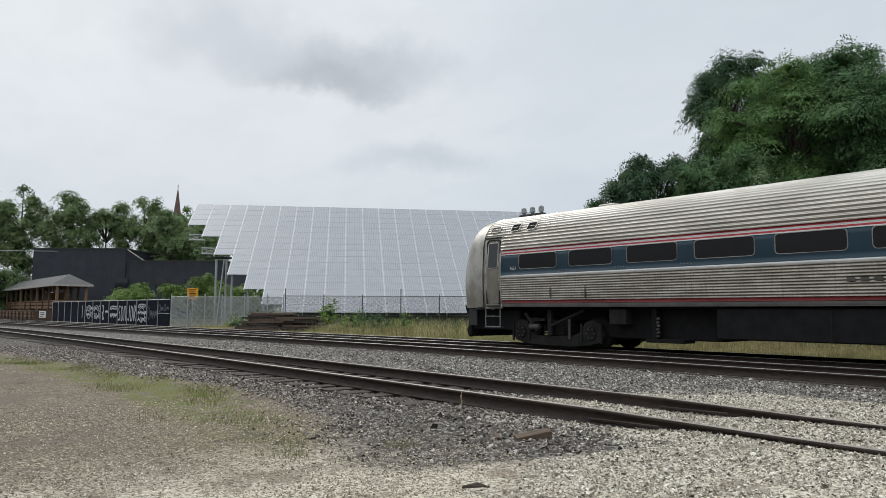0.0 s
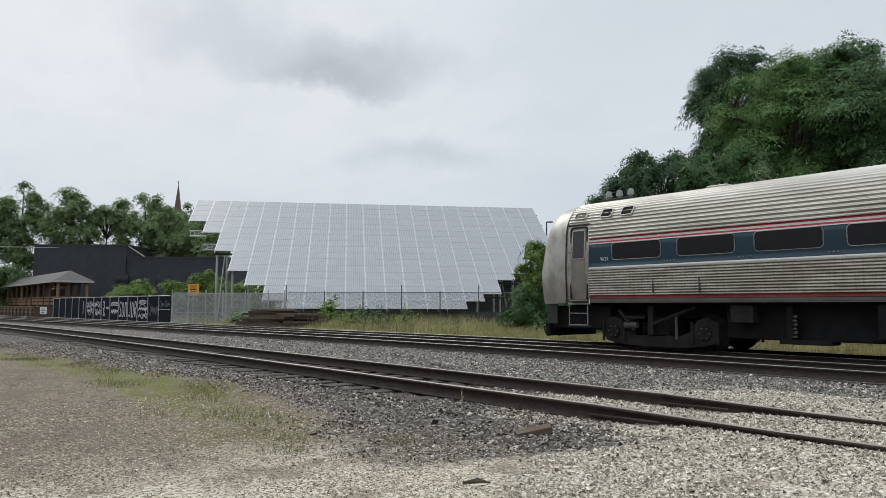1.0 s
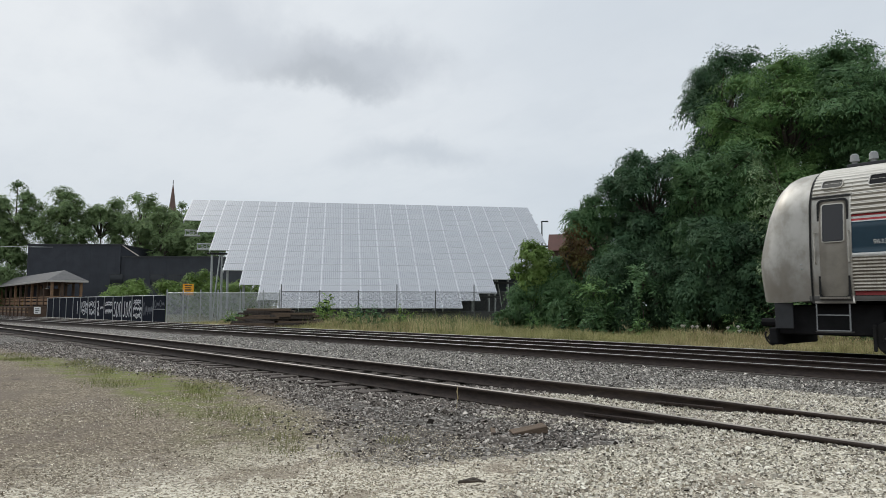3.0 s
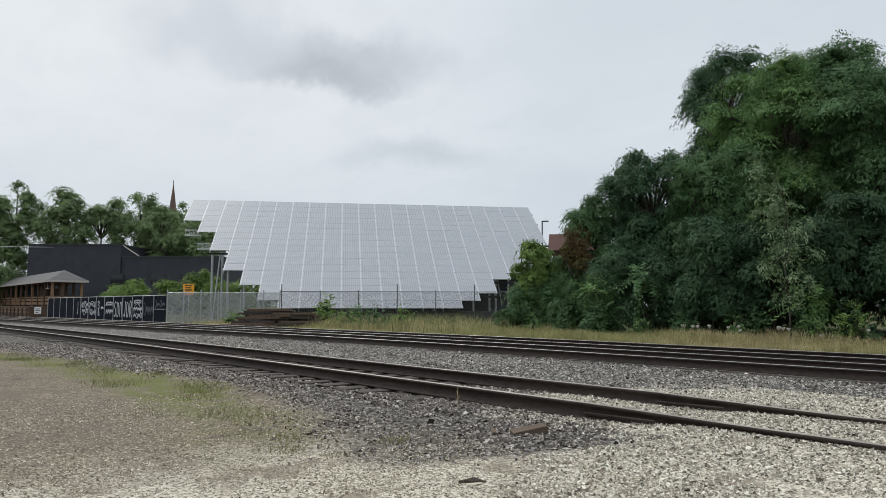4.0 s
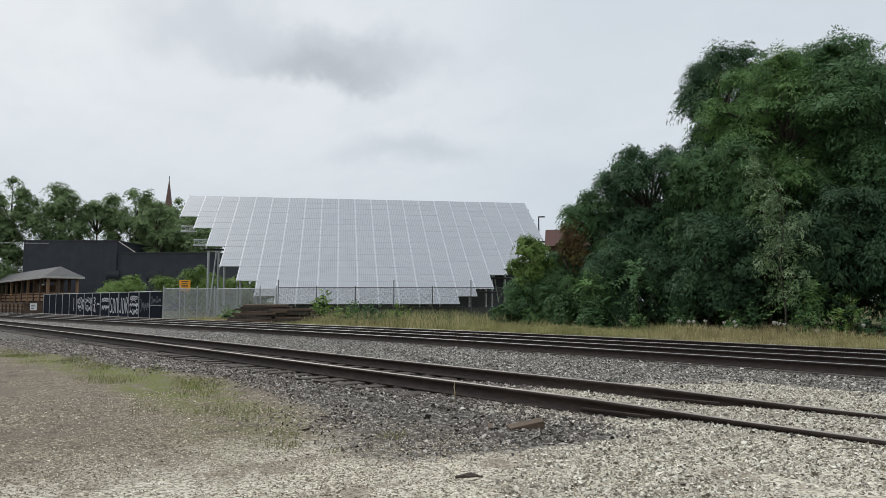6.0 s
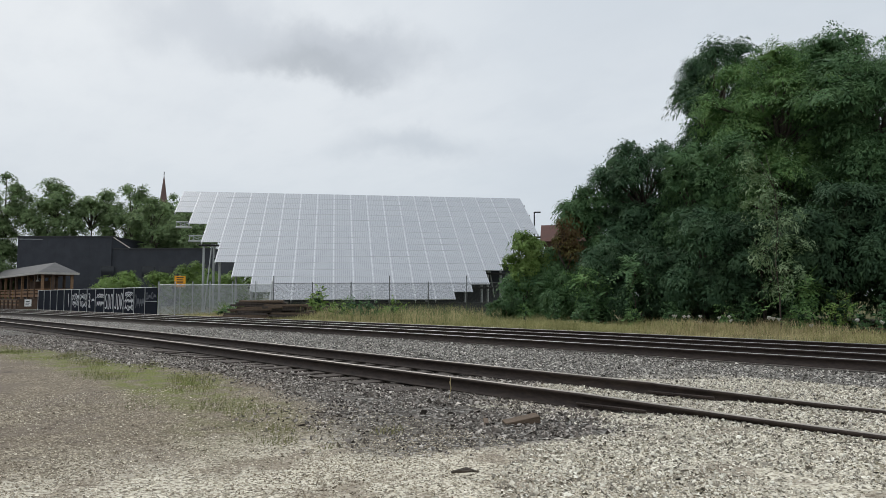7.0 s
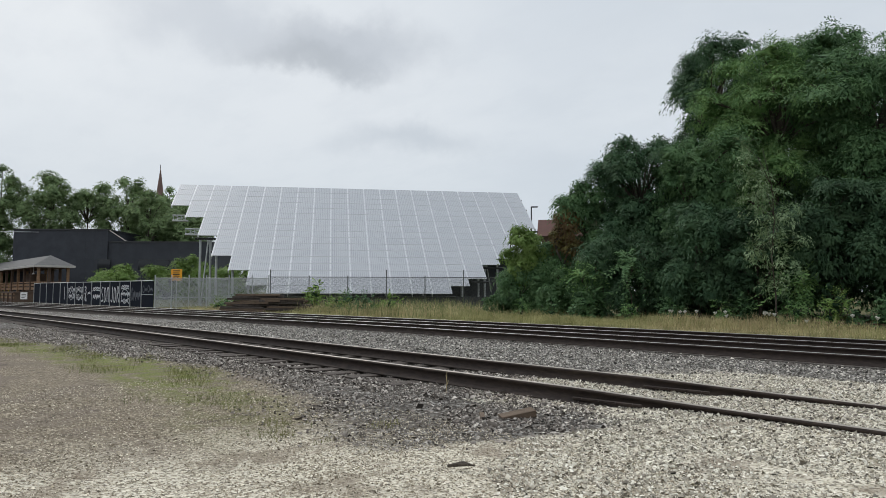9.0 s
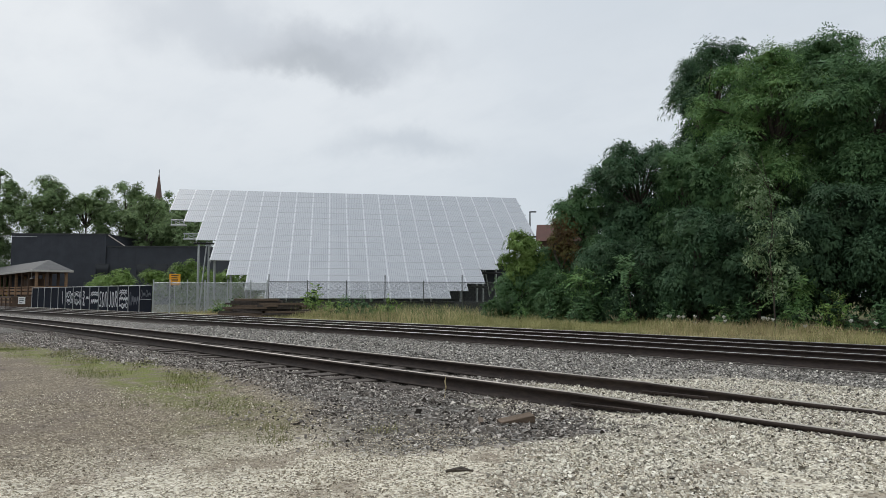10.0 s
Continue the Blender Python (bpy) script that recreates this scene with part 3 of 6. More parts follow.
def boughs(blobs, size, leaf, per, r, droop=0.45, wide=0.27, cover=1.0):
    """Pointed leaves shingled over drooping boughs, the boughs set over lumpy crown masses. Returns vertices and triangles."""
    P, N, S = [], [], []
    for bx, by, bz, rx, ry, rz in blobs:
        n = max(6, int(cover * 4 * (rx * ry + rx * rz + ry * rz) / 3 / (size * size)))
        d = unit(r.normal(size=(n, 3)) + np.array((0, 0, 0.08)))
        rad = r.uniform(0.55, 1.0, n) + 0.22 * r.uniform(0, 1, n) ** 4
        P.append(np.array((bx, by, bz)) + d * rad[:, None] * np.array((rx, ry, rz)))
        N.append(unit(d * 0.62 + np.array((0, 0, 0.72)) + r.normal(size=(n, 3)) * 0.16))
        S.append(size * r.uniform(0.55, 1.45, n))
    P, N, S = np.concatenate(P), np.concatenate(N), np.concatenate(S)
    n = len(P)
    O = unit(np.stack([N[:, 0], N[:, 1], np.zeros(n)], -1) + r.normal(size=(n, 3)) * 0.12)
    O = unit(O - N * np.sum(O * N, 1, keepdims=True))
    B = np.cross(N, O)
    rho = np.sqrt(r.uniform(0.02, 1.0, (n, per)))
    rho *= 1 + 0.25 * np.sin(3 * r.uniform(0, 6.3, (n, 1)) + rho * 2)
    th = r.uniform(0, 2 * np.pi, (n, per))
    c, q = np.cos(th)[..., None], np.sin(th)[..., None]
    rad = c * O[:, None] * 1.4 + q * B[:, None] * 0.75
    z = (-droop * rho ** 2 + r.normal(0, 0.09, (n, per)))[..., None]
    base = P[:, None] + S[:, None, None] * (rad * rho[..., None] + N[:, None] * z)
    slope = (1.6 * droop * rho)[..., None]
    out = unit(rad - N[:, None] * slope + r.normal(size=(n, per, 3)) * 0.30)
    up = unit(N[:, None] + rad * slope * 0.7 + r.normal(size=(n, per, 3)) * 0.17)
    across = unit(np.cross(up, out))
    l = leaf * r.uniform(0.65, 1.35, (n, per, 1))
    V = np.stack([base + across * l * wide, base + out * l, base - across * l * wide], 2).astype(np.float32).reshape(-1, 3, 3)
    V = V[V[:, :, 2].min(1) > 0.08].reshape(-1, 3)
    return V, np.arange(len(V)).reshape(-1, 3)


def crown_tree(name, label, at, blobs, mat, seed, trunk_r, trunk_h, size, leaf, per=26, droop=0.45, category="tree", wide=0.32, cover=1.5, solid=True):
    """A tree whose crown is built of leafy boughs; blobs are crown masses relative to its foot."""
    t = thing(name, at, label=label, category=category)
    part("trunk", trunk_mesh(trunk_r, trunk_h, blobs, random.Random(seed)), M_BARK, t, smooth=True)
    r = np.random.default_rng(seed)
    V, F = boughs(blobs, size, leaf * 0.95, per * 2, r, droop, wide * 0.68, cover)
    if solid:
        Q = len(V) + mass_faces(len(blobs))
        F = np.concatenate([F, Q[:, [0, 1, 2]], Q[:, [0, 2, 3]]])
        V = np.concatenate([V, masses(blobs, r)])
    link("crown", quick_mesh("crown", V, F), mat, t)
    return t


def lumps(seed, n, cx, cy, cz, rx, ry, rz, size, flat=0.8):
    """n crown masses scattered over an egg-shaped outline."""
    r = random.Random(seed)
    out = []
    for i in range(n):
        d = Vector((r.gauss(0, 1), r.gauss(0, 1), r.gauss(0, 1))).normalized()
        k = r.uniform(0.5, 1.04)
        s = size * r.uniform(0.45, 1.2)
        out.append((cx + d.x * rx * k, cy + d.y * ry * k, max(cz + d.z * rz * k, s * 0.6), s, s, s * flat))
    return out


def right_wood():
    # the tall dark maple at the back, the big locusts, and the shrubs along the foot
    crown_tree("maple_tree", "tall dark green maple standing behind the thicket", (-18.6, 36.6, 0),
               lumps(11, 34, 0, 0, 11.7, 2.7, 2.5, 3.5, 1.2, 0.7) + lumps(12, 14, 1.0, 0, 6.0, 2.6, 2.6, 3.0, 1.6), M_LEAF_DARK, 11, 0.28, 11.0, 0.46, 0.15, 40, 0.3)
    crown_tree("locust_tree", "broad green locust tree with feathery drooping leaves", (-13.9, 33.6, 0),
               lumps(21, 38, 0, 0, 9.9, 3.4, 2.8, 2.9, 1.3, 0.5) + lumps(22, 22, 0.2, -1.0, 5.2, 3.4, 2.4, 3.2, 1.45, 0.5), M_LEAF_LIGHT, 21, 0.26, 10.0, 0.7, 0.14, 72, 0.45)
    crown_tree("locust_tree", "broad green locust tree at the edge of the thicket", (-9.6, 33.8, 0),
               lumps(31, 38, 0, 0, 9.3, 3.4, 3.0, 3.2, 1.4, 0.5) + lumps(32, 22, 0.2, -1.5, 4.8, 3.2, 2.4, 2.8, 1.5, 0.5), M_LEAF, 31, 0.26, 10.0, 0.7, 0.14, 72, 0.45)
    crown_tree("locust_tree", "green locust tree behind the other trees", (-13.0, 37.6, 0),
               lumps(41, 36, -0.7, 0, 11.8, 3.1, 3.0, 3.2, 1.35, 0.65) + lumps(44, 12, -3.3, 0, 12.9, 1.3, 1.2, 1.3, 1.1, 0.7) + lumps(42, 20, 1.5, 0, 5.5, 3.8, 3.0, 3.4, 1.7, 0.65) + lumps(43, 6, 2.2, 0, 8.4, 1.6, 1.2, 1.2, 1.3), M_LEAF, 41, 0.26, 11.0, 0.6, 0.165, 46, 0.4)
    crown_tree("walnut_tree", "middle-sized green tree leaning out of the thicket", (-19.5, 31.0, 0),
               lumps(61, 34, 0, 0, 6.9, 2.4, 2.1, 2.9, 1.0, 0.6) + lumps(62, 18, 0.1, -0.4, 3.0, 2.6, 2.2, 2.6, 1.2, 0.6), M_LEAF_DARK, 61, 0.18, 6.6, 0.52, 0.145, 50, 0.45)
    crown_tree("walnut_tree", "green tree filling the middle of the thicket", (-16.2, 30.2, 0),
               lumps(63, 32, 0, 0, 6.0, 2.5, 2.1, 3.0, 1.1, 0.55) + lumps(64, 16, 0, -0.6, 2.8, 2.4, 1.9, 2.4, 1.2, 0.55), M_LEAF, 63, 0.18, 6.2, 0.56, 0.145, 52, 0.5)
    # tree and shrub added past the thicket's end to keep its gap dark
    crown_tree("locust_tree", "green locust tree at the far end of the thicket", (-4.6, 35.0, 0),
               lumps(33, 22, 0, 0, 8.6, 3.3, 3.0, 3.4, 1.5, 0.7) + lumps(34, 18, 0, -0.5, 3.6, 3.4, 2.6, 3.2, 1.6, 0.7), M_LEAF, 33, 0.26, 10.0, 0.7, 0.19, 40, 0.5)
    crown_tree("shrub", "shaded shrub under the end of the thicket", (-5.6, 31.2, 0), lumps(35, 16, 0, 0, 1.8, 2.4, 1.6, 1.6, 1.0), M_LEAF_DARK, 35, 0.08, 2.6, 0.5, 0.17, 34, 0.5, "shrub")
    for i, (x, y) in enumerate([(-18.5, 41.5), (-14.5, 42.2), (-10.5, 41.2), (-6.5, 40.6), (-22.5, 39.0)]):
        h = (10.5, 11.5, 11.0, 10.5, 7.0)[i]
        crown_tree("maple_tree", "dark green tree deep inside the thicket", (x, y, 0),
                   lumps(51 + i, 24, 0, 0, h * 0.62, 2.8, 2.4, h * 0.36, 1.9, 0.8) + lumps(56 + i, 8, 0, 0, 2.4, 2.8, 2.0, 2.0, 1.8, 0.8), M_LEAF_DARK, 51 + i, 0.22, h * 0.7, 0.9, 0.26, 30, 0.4, cover=1.1)
    crown_tree("walnut_tree", "shaded green tree closing the back of the thicket", (-21.6, 34.0, 0),
               lumps(65, 28, 0.9, 0, 5.0, 2.6, 2.2, 3.9, 1.3, 0.75), M_LEAF_DARK, 65, 0.18, 5.5, 0.55, 0.19, 34, 0.5)
    crown_tree("sumac_tree", "sumac with reddish brown fading leaves", (-22.1, 27.6, 0),
               lumps(71, 12, 0.1, 0.1, 4.1, 0.6, 0.6, 1.1, 0.5), M_LEAF_RUST, 71, 0.12, 4.2, 0.3, 0.13, 26, 0.6)
    crown_tree("sumac_tree", "sumac with a rounded top of green leaves", (-21.9, 29.3, 0),
               lumps(81, 26, -0.2, 0, 5.6, 1.45, 1.3, 1.1, 0.65, 0.6) + lumps(82, 12, 0.3, 0, 3.2, 1.3, 1.0, 1.6, 0.8, 0.6), M_LEAF, 81, 0.12, 5.2, 0.42, 0.15, 32, 0.6)
    crown_tree("shrub", "vine-covered green shrub beside the solar array", (-24.2, 27.0, 0),
               lumps(91, 22, 0, 0, 1.4, 1.3, 1.2, 1.3, 0.6), M_LEAF, 91, 0.07, 2.4, 0.32, 0.13, 26, 0.55, "shrub")
    crown_tree("shrub", "green shrub filling the corner by the array", (-25.0, 28.6, 0),
               lumps(93, 18, 0, 0, 2.0, 0.9, 1.0, 1.8, 0.62), M_LEAF, 93, 0.07, 2.4, 0.32, 0.13, 26, 0.5, "shrub")
    crown_tree("shrub", "low green shrub at the foot of the vines", (-25.0, 26.4, 0),
               lumps(95, 12, 0, 0, 0.6, 0.7, 0.7, 0.5, 0.4), M_LEAF, 95, 0.05, 1.0, 0.26, 0.12, 24, 0.5, "shrub")
    crown_tree("shrub", "leafy green shrub under the sumacs", (-23.1, 28.3, 0),
               lumps(94, 22, 0, 0, 2.6, 0.9, 0.9, 2.0, 0.6), M_LEAF, 94, 0.07, 3.0, 0.32, 0.13, 28, 0.55, "shrub")
    crown_tree("shrub", "bright green tangle of vines at the wood's edge", (-24.0, 27.5, 0),
               lumps(92, 26, 0, 0, 3.3, 1.15, 1.0, 1.5, 0.55), M_LEAF_BRIGHT, 92, 0.07, 3.2, 0.28, 0.13, 26, 0.55, "shrub")
    # some shrubs get darker leaf colours, standing for shade at the thicket's foot
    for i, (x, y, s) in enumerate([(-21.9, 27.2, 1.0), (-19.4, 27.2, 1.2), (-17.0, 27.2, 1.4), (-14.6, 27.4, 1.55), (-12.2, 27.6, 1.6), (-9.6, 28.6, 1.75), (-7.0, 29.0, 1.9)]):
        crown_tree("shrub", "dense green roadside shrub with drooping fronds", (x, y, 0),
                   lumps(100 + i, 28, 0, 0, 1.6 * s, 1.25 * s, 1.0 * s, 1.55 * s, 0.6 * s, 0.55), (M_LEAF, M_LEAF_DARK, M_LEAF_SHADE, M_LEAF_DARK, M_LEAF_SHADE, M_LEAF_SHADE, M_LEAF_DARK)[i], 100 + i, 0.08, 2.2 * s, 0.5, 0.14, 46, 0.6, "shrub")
    spot = random.Random(77)
    for i in range(16):
        x, k = -23.0 + i * 1.12 + spot.uniform(-0.5, 0.5), spot.uniform(0.4, 0.95)
        tree("weed_shrub", "leafy green weed in the grass before the thicket", (x, 25.7 + spot.uniform(-0.6, 0.5), 0),
             [(0, 0, 0.35 * k, 0.45 * k, 0.45 * k, 0.35 * k), (0.15, 0, 0.8 * k, 0.38 * k, 0.38 * k, 0.35 * k), (-0.1, 0.05, 1.15 * k, 0.22 * k, 0.22 * k, 0.3 * k)], (M_LEAF_LIGHT, M_LEAF, M_LEAF)[i % 3], 330 + i, 0.02, 1.0 * k, 26.0, 0.24, 7, 0.095, 0.3, "weed")
    for i, (x, y, h) in enumerate([(-16.9, 25.9, 2.6), (-19.5, 26.0, 2.1), (-18.8, 25.6, 1.2), (-10.3, 26.4, 1.6)]):
        fronds = [(0.25 * math.cos(k * 2.4), 0.25 * math.sin(k * 2.4), h - 0.12 * k, 0.22, 0.22, 0.12) for k in range(4)]
        tree("ailanthus_sapling", "young sapling with long feathery light green fronds", (x, y, 0), fronds, (M_LEAF, M_LEAF_LIGHT)[i % 2], 360 + i, 0.025, h, 16.0, 1.05, 17, 0.17, 0.45, "sapling", solid=False, wide=0.2)
    crown_tree("poplar_sapling", "slender sapling with pale silvery leaves", (-10.45, 25.0, 0),
               [(-0.95, 0, 6.55, 0.28, 0.28, 0.45), (-0.82, 0, 5.95, 0.42, 0.4, 0.4), (-0.55, 0.1, 5.35, 0.6, 0.5, 0.4), (-0.15, -0.1, 4.75, 0.65, 0.5, 0.4), (-0.9, 0.2, 4.5, 0.5, 0.5, 0.4), (0.35, 0, 4.1, 0.6, 0.5, 0.4),
                (-0.35, 0.2, 3.7, 0.7, 0.5, 0.4), (0.3, 0.1, 3.1, 0.7, 0.5, 0.4), (-0.6, 0, 2.8, 0.6, 0.5, 0.4), (0.4, -0.1, 2.2, 0.6, 0.5, 0.4), (-0.1, 0, 1.6, 0.6, 0.5, 0.4)], M_LEAF_PALE, 131, 0.03, 6.3, 0.26, 0.12, 16, 0.5, solid=False, wide=0.34, cover=0.8)
    tree("weed_shrub", "yellow-green goldenrod clump in the grass", (-8.7, 25.0, 0),
         [(0.1 * k, 0, 0.35 + 0.22 * k, 0.34, 0.34, 0.25) for k in range(4)], M_LEAF_BRIGHT, 141, 0.02, 0.9, 30.0, 0.25, 7, 0.07, 0.2, "weed")


right_wood()


def left_wood():
    spots = [(-131, 10.5, 20.0), (-131, 21, 19.0), (-126, 27, 18.8), (-127, 33, 17.5), (-123, 38.5, 18.5), (-112, 38, 15.0), (-105, 41.5, 13.6), (-134, 16, 18.0), (-120, 44, 17), (-128, 3, 18)]
    for i, (x, y, h) in enumerate(spots):
        h *= 1.12
        crown_tree("tree", "leafy green tree of the far wood behind the dark building", (x, y, 0),
                   lumps(200 + i, 32, 0, 0, h * 0.70, 3.9, 3.9, h * 0.30, 1.7, 0.7) + lumps(230 + i, 6, 0, 0, h * 0.45, 3.8, 3.4, 3.4, 1.8, 0.6), M_LEAF_FAR, 200 + i, 0.3, h * 0.8, 0.85, 0.32, 32, 0.28, wide=0.4, cover=1.2)
    for i, (x, y, h) in enumerate([(-128, 30, 9), (-124, 35, 9), (-117, 40, 9), (-131, 24, 9), (-133, 14, 9), (-110, 42, 8), (-122, 11, 9), (-120, 6, 9), (-124, 17, 9)]):
        crown_tree("shrub", "shaded green undergrowth of the far wood", (x, y, 0), lumps(280 + i, 16, 0, 0, h * 0.5, 3.8, 3.8, h * 0.45, 2.0), M_LEAF_FAR, 280 + i, 0.12, h * 0.6, 0.9, 0.36, 26, 0.45, "shrub")
    for i, (x, y, h) in enumerate([(-82, 25.0, 3.4), (-79, 27.5, 3.6), (-76.5, 30.0, 4.4), (-74, 31.0, 3.4), (-70, 31.5, 3.0), (-86, 24.0, 3.2), (-64, 31.5, 2.8), (-61.5, 33.8, 2.6), (-72, 34, 3.6), (-78, 33, 4.2)]):
        h *= 1.2
        crown_tree("shrub", "light green overgrown shrub behind the fence", (x, y, 0),
                   lumps(250 + i, 18, 0, 0, h * 0.50, 2.2, 1.8, h * 0.46, 0.75, 0.8), M_LEAF_BRIGHT, 250 + i, 0.06, h * 0.6, 0.45, 0.2, 26, 0.2, "shrub")


left_wood()


def blades(name, label, spots, height, width, mat, seed, category="grass"):
    """Grass: spots is an array of (x, y, scale)."""
    r = np.random.default_rng(seed)
    n = len(spots)
    x, y, s = spots.T
    h = height * s * r.uniform(0.5, 1.3, n)
    a = r.uniform(0, 2 * np.pi, n)
    dx, dy = np.cos(a) * width * 0.5, np.sin(a) * width * 0.5
    lx, ly = r.normal(0, 0.28, n) * h, r.normal(0, 0.28, n) * h
    z = ground_z(x, y) - 0.01
    V = np.empty((n, 5, 3), np.float32)
    V[:, 0] = np.stack([x - dx, y - dy, z], -1)
    V[:, 1] = np.stack([x + dx, y + dy, z], -1)
    V[:, 2] = np.stack([x + dx * 0.7 + lx * 0.35, y + dy * 0.7 + ly * 0.35, z + h * 0.6], -1)
    V[:, 3] = np.stack([x - dx * 0.7 + lx * 0.35, y - dy * 0.7 + ly * 0.35, z + h * 0.6], -1)
    V[:, 4] = np.stack([x + lx, y + ly, z + h], -1)
    base = 5 * np.arange(n)[:, None]
    mesh = quick_mesh(name, V.reshape(-1, 3), np.stack([np.repeat(base[:, 0], 2) + np.tile([0, 3], n), np.repeat(base[:, 0], 2) + np.tile([1, 2], n), np.repeat(base[:, 0], 2) + np.tile([2, 4], n)], -1))
    tagged(link(name, mesh, mat), label, category, kind="stuff")


M_STRAW = leaf_look((0.270, 0.209, 0.115), (0.513, 0.419, 0.230), (0.756, 0.648, 0.378))
M_WEEDS = leaf_look((0.08, 0.125, 0.045), (0.15, 0.205, 0.08), (0.30, 0.32, 0.15))
M_YARDGRASS = leaf_look((0.10, 0.118, 0.042), (0.19, 0.205, 0.075), (0.34, 0.32, 0.14))
M_GRASS = leaf_look((0.176, 0.189, 0.074), (0.351, 0.344, 0.142), (0.594, 0.540, 0.284))


def grass():
    r = np.random.default_rng(9)
    x, y = r.uniform(-48, -3, 62000), r.uniform(19.6, 27.5, 62000)
    shift = np.array([bend(a) for a in x])
    y = y - shift * 0.55
    tall = np.clip((y - 19.6 + shift) / 3.0, 0.22, 1) * (0.62 + 0.38 * np.sin(x * 0.8 + np.sin(y * 1.3)) * np.cos(x * 0.33 + y))
    straw = (np.sin(x * 0.4) + np.sin(x * 0.17 + 2) + r.normal(0, 0.7, len(x))) > 0.7
    blades("tall_grass", "tall dry straw-coloured grass beside the main line", np.stack([x, y, tall], -1)[straw], 0.50, 0.018, M_STRAW, 1)
    blades("grass", "green and yellow rough grass along the track", np.stack([x, y, tall], -1)[~straw], 0.44, 0.020, M_GRASS, 2)
    x, y = r.uniform(-47, -23, 15000), r.uniform(20.5, 38, 15000)
    ok = (y < 21.5 - 0.72 * (x + 23) * 0.95 + 3) & (y - 24.19 < (x + 46.5) * 1.154)
    mixed = np.stack([x, y, r.uniform(0.6, 1.2, len(x))], -1)[ok]
    blades("tall_weeds", "tall brown and green weeds before the fence", mixed[::2], 0.62, 0.026, M_STRAW, 4)
    blades("tall_weeds", "tall green weeds before the fence", mixed[1::2], 0.72, 0.03, M_WEEDS, 5)
    x, y = r.uniform(-21, -5, 52000), r.uniform(1.2, 5.2, 52000)
    c = 3.95 - 0.018 * (x + 13) ** 2 + 0.35 * np.sin(x * 1.7)
    p = np.sin(x * 2.9 + 1.7 * np.sin(y * 3.1)) + np.sin(y * 4.3 + x) + r.normal(0, 0.5, len(x))
    ok = (np.abs(y - c) < r.uniform(0.1, 0.85, len(x))) & (p > 0.1) & (r.uniform(0, 1, len(x)) < np.clip((-5.0 - x) / 4.5, 0.12, 1))
    for tx, ty in ((-5.6, 3.05), (-4.95, 3.2), (-5.25, 3.95), (-6.1, 3.3), (-4.4, 3.1)):
        ok |= np.hypot(x - tx, y - ty) < 0.16
    blades("short_grass", "short thin grass growing through the dirt", np.stack([x, y, np.ones_like(x)], -1)[ok], 0.065, 0.010, M_YARDGRASS, 3)


grass()

M_PETAL = worn("white_petals", (0.50, 0.50, 0.45), 0.9, 3.0, 40, rough=0.8)


def flowers():
    """Flat white flower heads on thin stalks."""
    r = random.Random(15)
    for i in range(16):
        x, y, h = r.uniform(-15.5, -6.5), r.uniform(23.2, 24.8), r.uniform(0.30, 0.62)
        t = thing("wild_flower", (x, y, ground_z(x, y)), r.uniform(0, 360), "white flat-headed wild flower in the rough grass", "flower", "wild flowers by the thicket")
        part("stalk", rods(((0, 0, -0.03), (0.02, 0, h), 0.007, 0.004), n=5), M_GRASS, t)
        bm = bmesh.new()
        for k in range(5):
            a = k * 1.26 + r.uniform(0, 1)
            rod(bm, (0.02, 0, h - 0.10), (0.02 + 0.055 * math.cos(a), 0.055 * math.sin(a), h + r.uniform(-0.02, 0.02)), 0.004, 0.026, 5)
        part("flower_head", bm, M_PETAL, t, "white flower head")


flowers()


# ---- solar array ----
def cell_look(n):
    v = n.coord()
    x, y, z = n.split(v)[:3]
    def lines(c, pitch, width):
        f = n.math("ABSOLUTE", n.math("SUBTRACT", n.math("FRACT", n.math("DIVIDE", c, pitch)), 0.5))
        return n.step(f, 0.5 - width / pitch, 0.5 - width / pitch * 0.5)
    grid = n.math("MAXIMUM", lines(x, 0.161, 0.014), n.math("MULTIPLY", lines(y, 0.163, 0.010), 0.6))
    tone = n.add("ShaderNodeObjectInfo").outputs["Random"]
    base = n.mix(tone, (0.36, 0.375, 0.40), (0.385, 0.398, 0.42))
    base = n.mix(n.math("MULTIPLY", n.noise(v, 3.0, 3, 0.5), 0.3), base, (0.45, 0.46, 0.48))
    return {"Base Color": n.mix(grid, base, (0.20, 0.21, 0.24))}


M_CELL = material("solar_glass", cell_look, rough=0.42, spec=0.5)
M_FRAME = worn("aluminium_frame", (0.62, 0.63, 0.65), 0.9, 2.0, 30, rough=0.4, metal=0.5)
ARRAY = pose(-48.878, 25.855, 1.117, 34.0, 0, 57.47)
COLS, ROWS, PW, PH = 21, 17, 1.61, 1.106
FIRST = [13, 11, 8, 5, 3, 1] + [0] * 9 + [1, 2, 4, 5, 8, 10]


